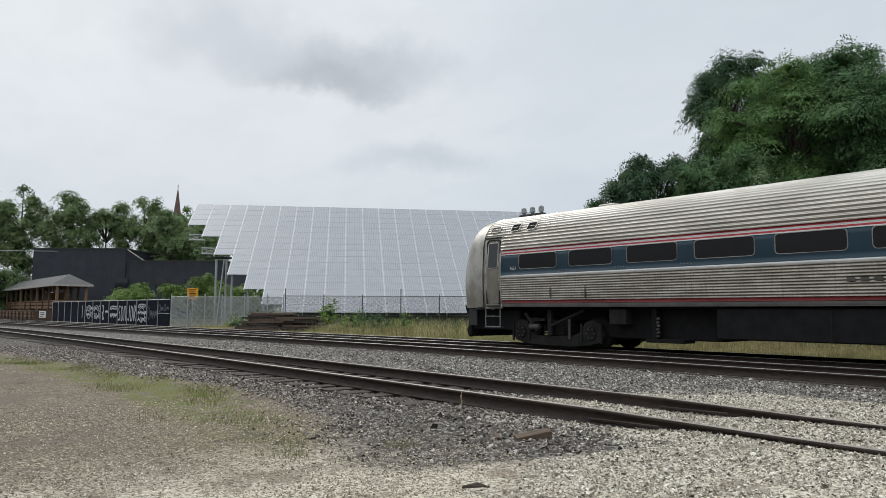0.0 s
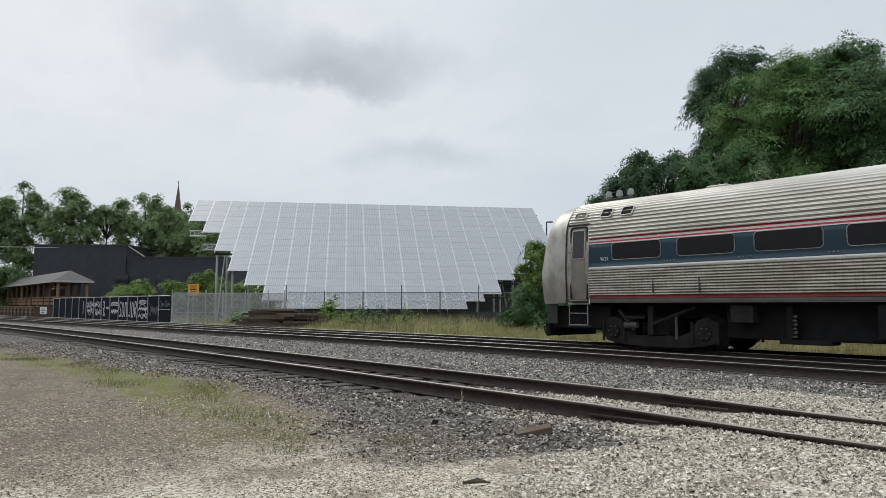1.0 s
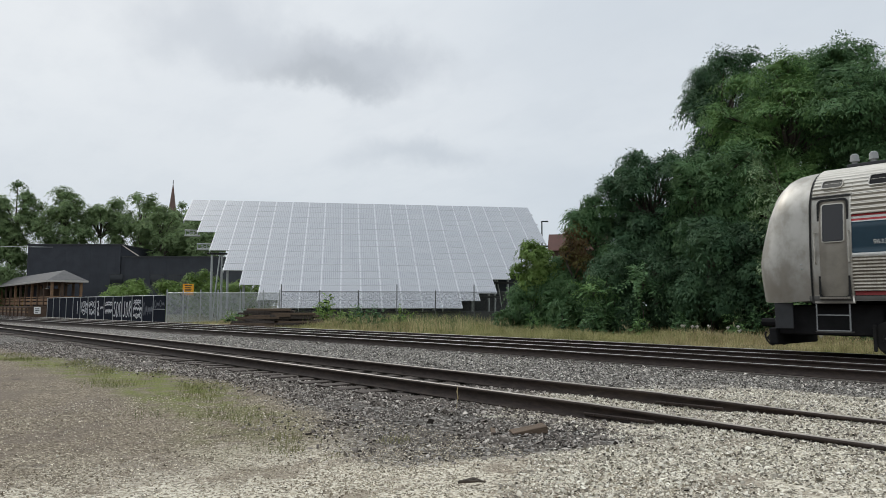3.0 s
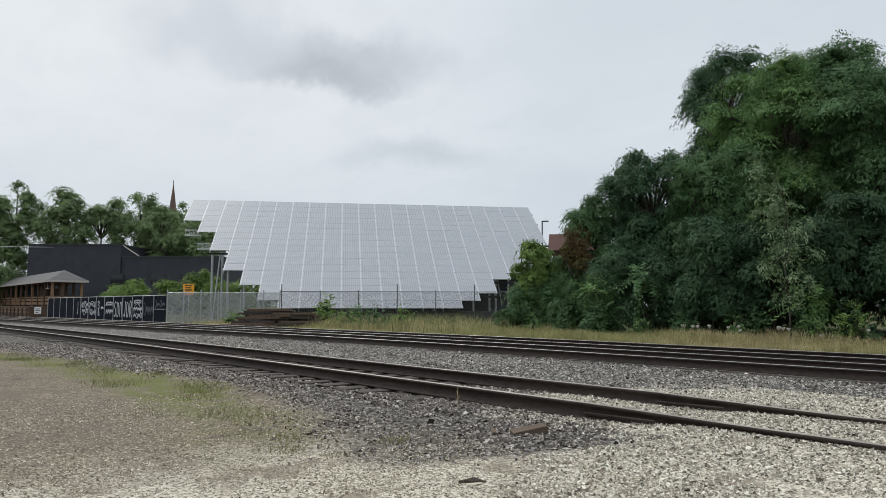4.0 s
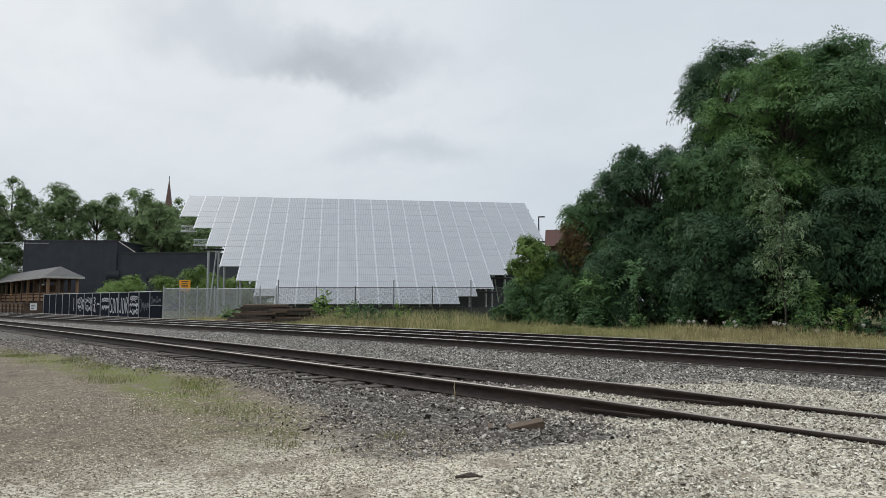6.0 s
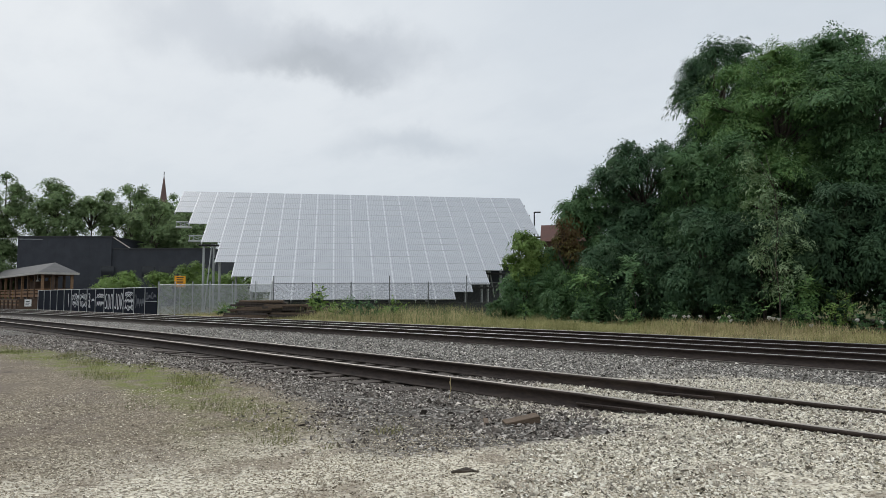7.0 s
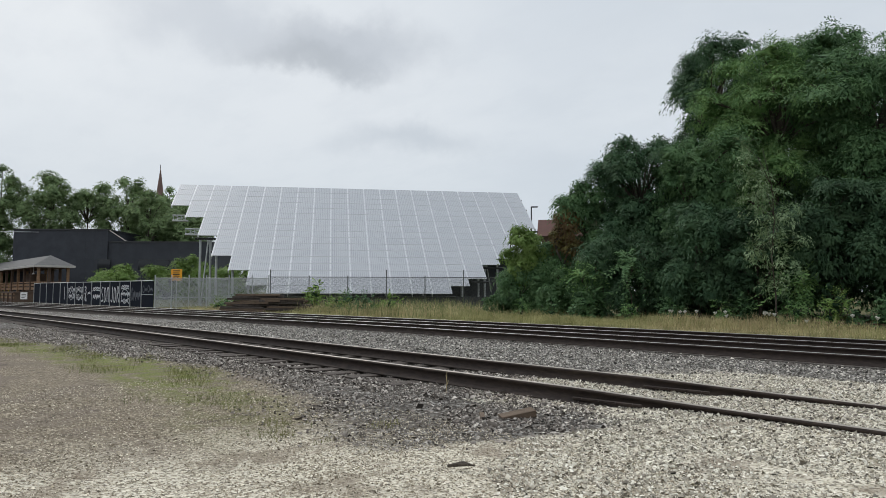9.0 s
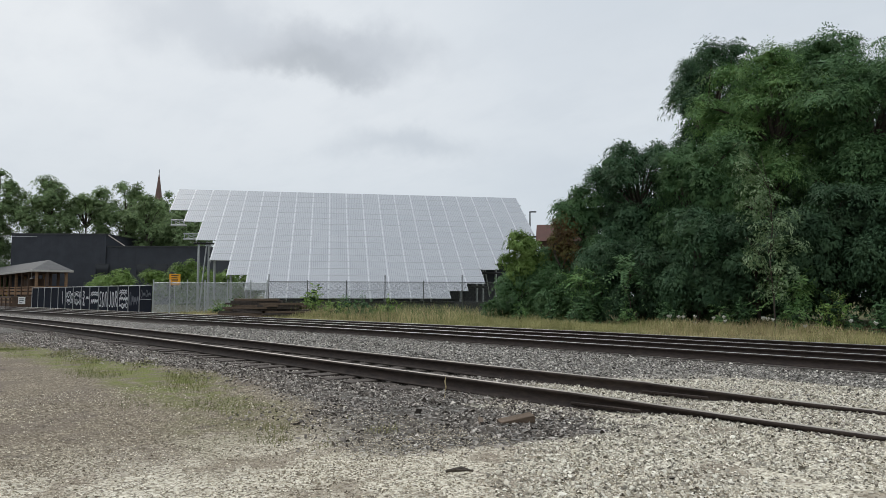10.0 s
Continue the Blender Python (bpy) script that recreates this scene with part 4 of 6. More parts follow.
def solar_array():
    t = thing("solar_array", label="large tilted array of pale grey glass solar panels", category="solar array")
    t.matrix_basis = ARRAY
    w, h = PW - 0.022, PH - 0.028
    bm = boxes((0.03, w - 0.03, 0.012, h - 0.012, 0.0, 0.034))
    for f in bm.faces:
        f.material_index = 0
    k = len(bm.faces)
    for r in ((0, w, 0, 0.012, 0, 0.04), (0, w, h - 0.012, h, 0, 0.04), (0, 0.03, 0.012, h - 0.012, 0, 0.04), (w - 0.03, w, 0.012, h - 0.012, 0, 0.04)):
        box(bm, *r)
    bm.faces.ensure_lookup_table()
    for f in bm.faces[k:]:
        f.material_index = 1
    mesh = bpy.data.meshes.new("solar_panel")
    bm.to_mesh(mesh)
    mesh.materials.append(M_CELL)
    mesh.materials.append(M_FRAME)
    cells = sorted(((c, r) for c in range(COLS) for r in range(ROWS) if r >= FIRST[c]), key=lambda cr: cr[1])
    far = bmesh.new()
    tmp = bpy.data.meshes.new("tmp")
    jig = random.Random(2)
    for i, (c, r) in enumerate(cells):
        m = Matrix.Translation((-9.95 + c * PW, r * PH - 0.3, 0.09)) @ pose(0, 0, 0, jig.uniform(-0.12, 0.12), jig.uniform(-0.12, 0.12))
        if i < 290:
            ob = new("solar_panel", mesh)
            ob.parent = t
            ob.matrix_basis = m
        else:
            bm.to_mesh(tmp)
            tmp.transform(m)
            far.from_mesh(tmp)
    bm.free()
    ob = part("upper_solar_panels", far, [M_CELL, M_FRAME], t)
    tagged(ob, kind="stuff")
    # carrying frame under the glass
    for c in range(0, COLS + 1):
        a, b = FIRST[min(c, COLS - 1)] * PH - 0.3, ROWS * PH - 0.3
        x = -9.95 + c * PW - 0.015
        part("rafter", boxes((x - 0.03, x + 0.03, a - 0.1, b, -0.14, 0.08)), M_STEEL, t)
    for r in range(0, ROWS + 1, 2):
        cs = [c for c in range(COLS) if FIRST[c] <= r]
        if cs:
            part("purlin", boxes((-10.2 + cs[0] * PW, -9.7 + (cs[-1] + 1) * PW, r * PH - 0.34, r * PH - 0.26, -0.30, -0.145)), M_DARKSTEEL, t)


def array_point(u, v, z=0.0):
    return ARRAY @ Vector((u, v, z))


def array_posts():
    t = thing("support_frame", label="galvanised steel posts and braces carrying the solar array", category="support frame")
    for u, v in [(-6.6, 8.89), (-5.75, 8.9), (-4.86, 5.91), (-3.27, 3.61), (-1.84, 1.54), (19.23, 6.26), (17.79, 4.79), (16.98, 3.33), (15.37, 2.22)] + [(u, v) for u in range(0, 15, 3) for v in (1.2, 8.5, 15.5)]:
        p = array_point(u, v, -0.3)
        part("post", rods((p, (p.x, p.y, -0.1), 0.10), n=10), M_STEEL, t)
    for (u, v), (u2, v2) in [((-5.94, 9.01), (-6.36, 8.12)), ((18.05, 5.58), (18.95, 6.71))]:
        a, b = array_point(u, v, -0.3), array_point(u2, v2, -0.3)
        part("brace", rods(((b.x, b.y, 0.0), a, 0.06), n=8), M_STEEL, t)
    for u0, u1, v in [(-9.94, -8.54, 14.04), (-8.38, -6.88, 11.48)]:
        a, b = array_point(u0, v, -0.9), array_point(u1, v, -0.9)
        low = Vector((0, 0, -0.5))
        walkway = part("catwalk", rods((a, b, 0.06), (a + low, b + low, 0.09), n=6), M_STEEL, t)
        for f in (0.05, 0.3, 0.55, 0.8):
            part("upright", rods((a.lerp(b, f), a.lerp(b, f) + low, 0.03), n=6), M_STEEL, walkway)
        part("lattice", rods((a, b + low, 0.025), (b, a + low, 0.025), n=6), M_STEEL, walkway)
    # added dark box that stands for the shaded recess under the array
    gap_fill = tagged(part("plant_room", boxes((0.3, 23.6, 5.4, 12.0, -1.2, 3.1)), M_BLACK), "dark low plant room under the solar array", "building")
    gap_fill.matrix_basis = Matrix.Translation((-48.878, 25.855, 1.117)) @ pose(0, 0, 0, 0, 0, 57.47)
    a, b = array_point(-2.0, -0.4, -0.6), array_point(18.7, -0.4, -0.6)
    d = (b - a)
    ang = math.degrees(math.atan2(d.y, d.x))
    base = tagged(part("retaining_wall", boxes((0, Vector((d.x, d.y)).length, 0, 0.25, 0, 0.85), bevel=0.01), M_DARKSTEEL), "low dark plinth wall under the solar array", "wall", kind="structure")
    base.matrix_basis = pose(a.x, a.y, -0.05, 0, 0, ang)


solar_array()
array_posts()


# ---- fences ----
def chain_bay(parent, a, b, h, wire=0.006, pitch=0.09, mat=M_STEEL, slats=None):
    """One bay of chain link between two feet."""
    a, b = Vector(a), Vector(b)
    L = (b - a).length
    d = (b - a) / L
    V, Fc = [], []
    def bar(p, q):
        k = len(V)
        n = (q - p).normalized()
        s = n.cross(Vector((d.y, -d.x, 0))).normalized() * wire
        o = Vector((d.y, -d.x, 0)) * wire
        for e in (p, q):
            V.extend((e + s, e - s * 0.5 + o * 0.87, e - s * 0.5 - o * 0.87))
        for i in range(3):
            Fc.append((k + i, k + (i + 1) % 3, k + 3 + (i + 1) % 3, k + 3 + i))
    x = -h
    while x < L:
        for flip in (0, 1):
            s0, s1 = max(x, 0.0), min(x + h, L)
            if s1 > s0:
                z0, z1 = s0 - x, s1 - x
                if flip:
                    z0, z1 = h - z0, h - z1
                bar(a + d * s0 + Vector((0, 0, z0 + 0.05)), a + d * s1 + Vector((0, 0, z1 + 0.05)))
        x += pitch
    link("chain_link", quick_mesh("chain_link", V, Fc), mat, parent)
    part("top_rail", rods((a + Vector((0, 0, h + 0.05)), b + Vector((0, 0, h + 0.05)), 0.024), n=8), mat, parent)
    part("bottom_rail", rods((a + Vector((0, 0, 0.75)), b + Vector((0, 0, 0.75)), 0.018), n=6), mat, parent) if slats else None


def post(parent, p, h, r=0.04, mat=M_STEEL):
    part("post", rods(((p[0], p[1], -0.2), (p[0], p[1], h), r), ((p[0], p[1], h), (p[0], p[1], h + 0.03), r * 1.15), n=10), mat, parent)


M_OLDPOST = worn("weathered_fence_steel", (0.13, 0.135, 0.13), 0.7, 3.0, 30, rough=0.6, metal=0.4)


def fences():
    t = thing("chain_link_fence", label="long chain-link fence with weathered posts before the solar array", category="fence")
    d = Vector((0.655, 0.756, 0))
    p0 = Vector((-45.78, 24.19, 0))
    step = 2.79
    for i in range(8):
        p = p0 + d * (step * i)
        post(t, p, 2.32 if i not in (0, 3, 5) else 2.75, 0.035, M_OLDPOST)
        if i < 7:
            chain_bay(t, p, p + d * step, 2.2, mat=M_OLDPOST)
    g = thing("yard_fence", label="galvanised chain-link fence and gate with pale slats", category="fence")
    pts = [(-51.5, 18.05, 0), (-50.6, 18.9, 0), (-49.9, 19.9, 0), (-49.2, 20.9, 0), (-47.6, 21.9, 0), (-46.6, 23.2, 0), (-45.85, 24.1, 0)]
    for i, p in enumerate(pts):
        post(g, p, 2.35, 0.045)
        if i < len(pts) - 1:
            chain_bay(g, p, pts[i + 1], 2.1, slats=True, pitch=0.085, wire=0.013)


fences()


# ---- boarded fence with sprayed lettering strokes ----
M_BOARD = worn("dark_painted_board", (0.012, 0.015, 0.024), 0.7, 1.2, 25, rough=0.8, bump=0.1, spec=0.1)
M_SPRAY = worn("white_spray_paint", (0.70, 0.71, 0.73), 0.8, 2.0, 30, rough=0.6, bump=0.02)
M_GREYSPRAY = worn("grey_spray_paint", (0.12, 0.13, 0.15), 0.8, 2.0, 30, rough=0.6, bump=0.02)


def stroke(points, wide):
    """A flat band through points (x, z), standing up in the plane y = 0, facing -y."""
    V, Fc = [], []
    n = len(points)
    for i, (x, z) in enumerate(points):
        a, b = points[max(i - 1, 0)], points[min(i + 1, n - 1)]
        dx, dz = b[0] - a[0], b[1] - a[1]
        l = math.hypot(dx, dz) or 1
        for s in (-1, 1):
            for y in (0.0, -0.004):
                V.append((x - dz / l * wide * s, y, z + dx / l * wide * s))
    for i in range(n - 1):
        k = 4 * i
        Fc += [(k + 1, k + 5, k + 7, k + 3), (k, k + 1, k + 5, k + 4), (k + 2, k + 6, k + 7, k + 3)]
    return V, Fc


# strokes of single letters and loops in a unit box
GLYPHS = {
    "s": [(0.9, 0.9), (0.5, 1.0), (0.15, 0.8), (0.3, 0.58), (0.7, 0.45), (0.85, 0.2), (0.5, 0.0), (0.05, 0.1)],
    "d": [(0.1, 0.0), (0.1, 1.0), (0.6, 0.95), (0.9, 0.5), (0.6, 0.05), (0.1, 0.0)],
    "n": [(0.1, 0.0), (0.12, 0.95), (0.5, 1.0), (0.85, 0.9), (0.85, 0.0)],
    "j": [(0.75, 1.0), (0.75, 0.2), (0.45, 0.0), (0.1, 0.15)],
    "r": [(0.1, 0.0), (0.1, 1.0), (0.7, 0.92), (0.75, 0.62), (0.15, 0.5), (0.9, 0.0)],
    "e": [(0.1, 0.95), (0.6, 1.0), (0.8, 0.75), (0.4, 0.55), (0.85, 0.3), (0.6, 0.0), (0.1, 0.05)],
    "k": [(0.9, 0.0), (0.3, 0.75), (0.45, 1.0), (0.65, 0.8), (0.15, 0.3), (0.4, 0.0), (0.85, 0.35)],
    "o": [(0.5, 0.0), (0.1, 0.3), (0.15, 0.8), (0.5, 1.0), (0.85, 0.75), (0.85, 0.25), (0.5, 0.0)],
    "m": [(0.05, 0.1), (0.15, 0.9), (0.3, 0.2), (0.45, 0.95), (0.6, 0.15), (0.75, 0.9), (0.95, 0.2)],
    "i": [(0.4, 0.0), (0.6, 0.5), (0.4, 1.0)],
    "w": [(0.0, 0.2), (0.12, 0.8), (0.25, 0.3), (0.38, 0.95), (0.5, 0.35), (0.63, 0.9), (0.75, 0.3), (0.88, 0.8), (1.0, 0.25)]}


def smooth_line(pts, cut=2):
    """Corner cutting, twice."""
    for _ in range(cut):
        out = [pts[0]]
        for (ax, az), (bx, bz) in zip(pts, pts[1:]):
            out += [(ax * 0.75 + bx * 0.25, az * 0.75 + bz * 0.25), (ax * 0.25 + bx * 0.75, az * 0.25 + bz * 0.75)]
        pts = out + [pts[-1]]
    return pts


def scrawl(i, L, rnd):
    """The loops on one panel: rows (letter, x, z, width, height, half stroke)."""
    rows = []
    def row(z, h, n, x0=0.1, x1=None, wide=0.032):
        x1 = x1 or L - 0.12
        w = (x1 - x0) / n
        for k in range(n):
            rows.append((rnd.choice("momwo"), x0 + k * w, z + rnd.uniform(-0.05, 0.05), w * 0.92, h * rnd.uniform(0.85, 1.1), wide))
    if i == 4:
        rows += [("i", 1.1, 0.4, 0.3, 1.2, 0.05)]
    elif i in (5, 6):
        row(1.05, 0.50, 4)
        row(0.38 if i == 6 else 0.5, 0.48, 4, 0.35)
        rows.append(("o", 0.12, 0.35, 1.75, 1.3, 0.022))
    elif i == 7:
        rows += [("e", 0.25, 0.95, 0.62, 0.62, 0.055), ("k", 0.3, 0.32, 0.6, 0.7, 0.055), ("m", 1.15, 0.85, 0.7, 0.35, 0.04)]
    elif i == 8:
        rows += [("w", 0.3, 1.30, 1.6, 0.28, 0.05), ("w", 0.2, 1.15, 1.7, 0.22, 0.04)]
        row(0.45, 0.6, 4, 0.3)
    elif i == 9:
        rows += [("s", 0.12, 0.30, 0.55, 1.25, 0.05), ("d", 0.78, 0.30, 0.55, 1.2, 0.05), ("n", 1.42, 0.30, 0.55, 1.2, 0.05)]
    elif i == 10:
        rows += [("j", 0.15, 0.30, 0.5, 1.25, 0.05), ("d", 0.80, 0.30, 0.55, 1.2, 0.05), ("r", 1.45, 0.30, 0.58, 1.3, 0.05)]
    elif i == 11:
        rows += [("w", 0.3, 1.45, 1.5, 0.26, 0.045), ("w", 0.25, 1.32, 1.5, 0.2, 0.035), ("o", 0.1, 0.22, 1.85, 1.2, 0.025)]
        row(0.75, 0.45, 4, 0.2)
        row(0.28, 0.42, 4, 0.25)
    elif i == 12:
        row(0.42, 1.0, 4)
    else:
        row(1.1, 0.55, 4)
    return rows


def board_fence():
    t = thing("board_fence", label="dark boarded chain-link fence covered with white spray-paint scrawl", category="fence")
    a, b = Vector((-81.6, 16.45, 0)), Vector((-51.6, 18.0, 0))
    n = 14
    rnd = random.Random(5)
    ang = math.degrees(math.atan2(b.y - a.y, b.x - a.x))
    L = (b - a).length / n
    for i in range(n):
        p = a.lerp(b, i / n)
        pan = part("fence_panel", boxes((0.03, L - 0.03, -0.02, 0.02, 0.02, 1.93)), M_BOARD, t)
        pan.matrix_basis = pose(p.x, p.y, 0, 0, 0, ang)
        pst = part("post", rods(((0, -0.05, -0.1), (0, -0.05, 2.0), 0.03), n=8), M_STEEL, t)
        pst.matrix_basis = pose(p.x, p.y, 0, 0, 0, ang)
        rl = part("top_rail", rods(((0, -0.05, 1.97), (L, -0.05, 1.97), 0.025), n=6), M_STEEL, t)
        rl.matrix_basis = pose(p.x, p.y, 0, 0, 0, ang)
        if i < 4:
            continue
        V, Fc = [], []
        for glyph, x, z, wd, hg, wide in scrawl(i, L, rnd):
            v, fc = stroke(smooth_line([(x + wd * p, z + hg * q) for p, q in GLYPHS[glyph]]), wide)
            Fc += [tuple(q + len(V) for q in face) for face in fc]
            V += v
        link("spray_paint", quick_mesh("spray_paint", [(q[0], q[1] - 0.024, q[2]) for q in V], Fc), M_GREYSPRAY if i >= 12 else M_SPRAY, pan)
    mid = part("middle_rail", rods(((0, -0.05, 0.95), (L, -0.05, 0.95), 0.025), n=6), M_STEEL, t)
    p = a.lerp(b, 13 / n)
    mid.matrix_basis = pose(p.x, p.y, 0, 0, 0, ang)


board_fence()


# ---- station: open shelter on a timber platform ----
M_SHINGLE = worn("grey_shingles", (0.135, 0.132, 0.130), 0.75, 2.0, 20, rough=0.9, bump=0.4)
M_CEDAR = worn("brown_cedar", (0.27, 0.165, 0.095), 0.6, 2.0, 40, rough=0.8, bump=0.2, stretch=(1, 1, 5))
M_DARKWOOD = worn("dark_brown_boards", (0.10, 0.065, 0.045), 0.6, 2.0, 40, rough=0.85, bump=0.2)
M_FASCIA = worn("pale_fascia", (0.42, 0.40, 0.37), 0.85, 2.0, 30, rough=0.7)


def station():
    # built along its own x axis, its end facing the yard at x = 0
    s = thing("station_shelter", (-89.65, 19.92, 0), 180.0, "open timber station shelter with a grey hipped shingle roof", "shelter")
    L, Wd, e, r = 43.0, 3.04, 4.1, 5.35
    bm = bmesh.new()
    ov = 0.6
    p = [(-ov, -Wd / 2 - ov, e), (L, -Wd / 2 - ov, e), (L, Wd / 2 + ov, e), (-ov, Wd / 2 + ov, e), (1.4, 0, r), (L - 1.4, 0, r)]
    v = [bm.verts.new(q) for q in p] + [bm.verts.new((q[0], q[1], q[2] - 0.12)) for q in p[:4]]
    for f in ((0, 1, 5, 4), (1, 2, 5), (2, 3, 4, 5), (3, 0, 4), (9, 8, 7, 6)):
        bm.faces.new([v[i] for i in f])
    part("roof", bm, M_SHINGLE, s)
    part("fascia", boxes((-ov - 0.03, L, -Wd / 2 - ov - 0.03, -Wd / 2 - ov, e - 0.22, e + 0.01), (-ov - 0.03, L, Wd / 2 + ov, Wd / 2 + ov + 0.03, e - 0.22, e + 0.01), (-ov - 0.03, -ov, -Wd / 2 - ov, Wd / 2 + ov, e - 0.22, e + 0.01)), M_FASCIA, s)
    part("ceiling", boxes((-ov, L, -Wd / 2 - ov, Wd / 2 + ov, e - 0.2, e - 0.13)), M_DARKWOOD, s)
    for i in range(13):
        for y in (-Wd / 2, Wd / 2):
            part("post", boxes((i * 3.6 - 0.14, i * 3.6 + 0.14, y - 0.14, y + 0.14, 1.1, e - 0.15), bevel=0.02), M_DARKWOOD if i % 3 else M_CEDAR, s)
            if i < 12:
                part("railing", boxes((i * 3.6 + 0.14, i * 3.6 + 3.46, y - 0.05, y + 0.05, 2.14, 2.26), (i * 3.6 + 0.14, i * 3.6 + 3.46, y - 0.03, y + 0.03, 1.75, 2.02), (i * 3.6 + 0.14, i * 3.6 + 3.46, y - 0.03, y + 0.03, 1.3, 1.62)), M_CEDAR, s)
                if i % 2 == 0:
                    part("brace", rods(((i * 3.6, y, e - 0.9), (i * 3.6 + 0.8, y, e - 0.2), 0.07), n=6), M_CEDAR, s)
    part("end_wall", boxes((L - 0.3, L - 0.1, -Wd / 2 + 0.3, Wd / 2 - 0.3, 1.1, e - 0.2)), M_DARKWOOD, s)
    for z0, z1 in ((1.3, 1.62), (1.75, 2.02), (2.14, 2.26)):
        part("end_rail", boxes((-0.03, 0.03, -Wd / 2 + 0.14, Wd / 2 - 0.14, z0, z1)), M_CEDAR, s)
    part("middle_post", boxes((-0.14, 0.14, 0.3, 0.58, 1.1, e - 0.15), bevel=0.02), M_DARKWOOD, s)
    part("ticket_booth", boxes((9.0, 13.0, -1.2, 0.4, 1.1, 3.3), bevel=0.03), M_DARKWOOD, s)
    d = thing("platform", (-85.2, 18.6, 0), 180, "weathered timber station platform with a boarded skirt", "platform")
    part("deck", boxes((0, 50, -5.2, 3.4, 0.95, 1.1)), M_DARKWOOD, d)
    for k in range(5):
        part("skirt_board", boxes((0.03, 50, 3.28, 3.36, 0.02 + k * 0.19, 0.19 + k * 0.19)), M_CEDAR if k in (2, 4) else M_DARKWOOD, d)
    part("skirt", boxes((0.05, 0.12, -5.1, 3.27, 0.0, 0.95)), M_DARKWOOD, d)
    for k in range(20):
        part("deck_post", boxes((0.2 + k * 2.3, 0.36 + k * 2.3, 3.37, 3.5, -0.1, 0.95)), M_DARKWOOD, d)
    lamp = thing("platform_lamp", (-90.9, 18.15, 3.1), 0, "small white lamp under the shelter eave", "lamp")
    bm = bmesh.new()
    rod(bm, (0, 0, 0), (0, 0, 0.14), 0.20, 0.06, 12)
    rod(bm, (0, 0, 0.14), (0, 0, 0.6), 0.025, 0.025, 6)
    rod(bm, (0, 0, 0.6), (0, 0, 0.84), 0.02, 0.02, 6)
    part("shade", bm, M_FASCIA, lamp)
    board = thing("notice_board", (-80.5, 15.3, 0), 40, "small white notice board on a post beside the platform", "sign")
    part("post", boxes((-0.04, 0.04, 0.02, 0.1, -0.1, 0.9)), M_DARKWOOD, board)
    part("panel", boxes((-0.38, 0.38, -0.03, 0.02, 0.35, 1.05), bevel=0.01), material("white_enamel", colour=(0.72, 0.72, 0.70), rough=0.4), board)
    part("printed_bars", boxes((-0.25, 0.22, -0.036, -0.03, 0.82, 0.9), (-0.25, 0.25, -0.036, -0.03, 0.65, 0.72), (-0.25, 0.1, -0.036, -0.03, 0.48, 0.55)), M_DARKSTEEL, board)
    bench = thing("barrel", (-112.0, 19.2, 1.1), 0, "yellow plastic barrel standing in the shelter", "barrel")
    bm = bmesh.new()
    for a, b, c in ((0, 1.0, 0.28), (0.3, 0.36, 0.30), (0.6, 0.66, 0.30)):
        rod(bm, (0, 0, a), (0, 0, b), c, c, 14)
    part("drum", bm, worn("yellow_plastic", (0.55, 0.36, 0.04), 0.8, 2, 30, rough=0.5), bench)


station()


def dark_building():
    t = thing("building", (-104.7, 30.9, 0), 49.0, "long flat-roofed building with black metal cladding", "building")
    a, b, c = -14.3, -1.0, 13.5
    part("wall", boxes((a, b, 0, 14, -0.2, 9.8)), M_BLACK, t)
    part("low_wall", boxes((b + 0.02, c, 0.3, 13, -0.2, 8.1)), M_BLACK, t)
    part("roof", boxes((a - 0.1, b + 0.1, -0.1, 14.1, 9.8, 10.0), (b + 0.12, c + 0.1, 0.2, 13.1, 8.1, 8.28)), M_DARKSTEEL, t)
    k = 0
    for x in np.arange(a + 0.6, c, 1.2):
        y, h = (-0.03, 9.75) if x < b - 0.4 else (0.27, 8.05)
        if abs(x - b) > 0.3:
            part("cladding_seam", boxes((x - 0.015, x + 0.015, y + 0.018, y + 0.05, 0, h)), M_BLACK, t)
    for x in (-9.0, -1.4, 4.2, 6.8):
        y = 0.0 if x < b else 0.3
        win = part("window", boxes((x - 0.9, x + 0.9, y - 0.06, y + 0.02, 4.2, 5.6)), material("dark_glass", colour=(0.012, 0.014, 0.017), rough=0.1), t)
        part("lintel", boxes((x - 1.0, x + 1.0, y - 0.08, y + 0.01, 5.6, 5.7)), M_DARKSTEEL, win)
        part("sill", boxes((x - 1.0, x + 1.0, y - 0.08, y + 0.01, 4.1, 4.2)), M_DARKSTEEL, win)
    part("parapet_brace", rods(((b, 0.4, 9.9), (b + 2.6, 0.4, 8.2), 0.07), n=6), M_FASCIA, t)
    l = thing("overhead_wire", label="thin pale cable strung before the far trees", category="cable")
    part("cable", rods(((-118, 8, 9.3), (-110, 27, 9.6), 0.035), n=5), M_STEEL, l)


dark_building()


def church():
    t = thing("church_spire", (-285.5, 101.0, 0), 20, "distant tall pointed church spire of reddish stone", "church")
    stone = worn("red_sandstone", (0.15, 0.095, 0.085), 0.75, 0.4, 8, rough=0.9)
    part("tower", boxes((-2.4, 2.4, -2.4, 2.4, 0, 33), bevel=0.1), stone, t)
    part("spire", rods(((0, 0, 33), (0, 0, 51.0), 2.35, 0.08), n=8), stone, t)
    part("finial", rods(((0, 0, 51.0), (0, 0, 52.4), 0.15), n=6), M_DARKSTEEL, t)
    for sx in (-1, 1):
        for sy in (-1, 1):
            part("pinnacle", rods(((2.1 * sx, 2.1 * sy, 33), (2.1 * sx, 2.1 * sy, 36), 0.4, 0.05), n=6), stone, t)


church()


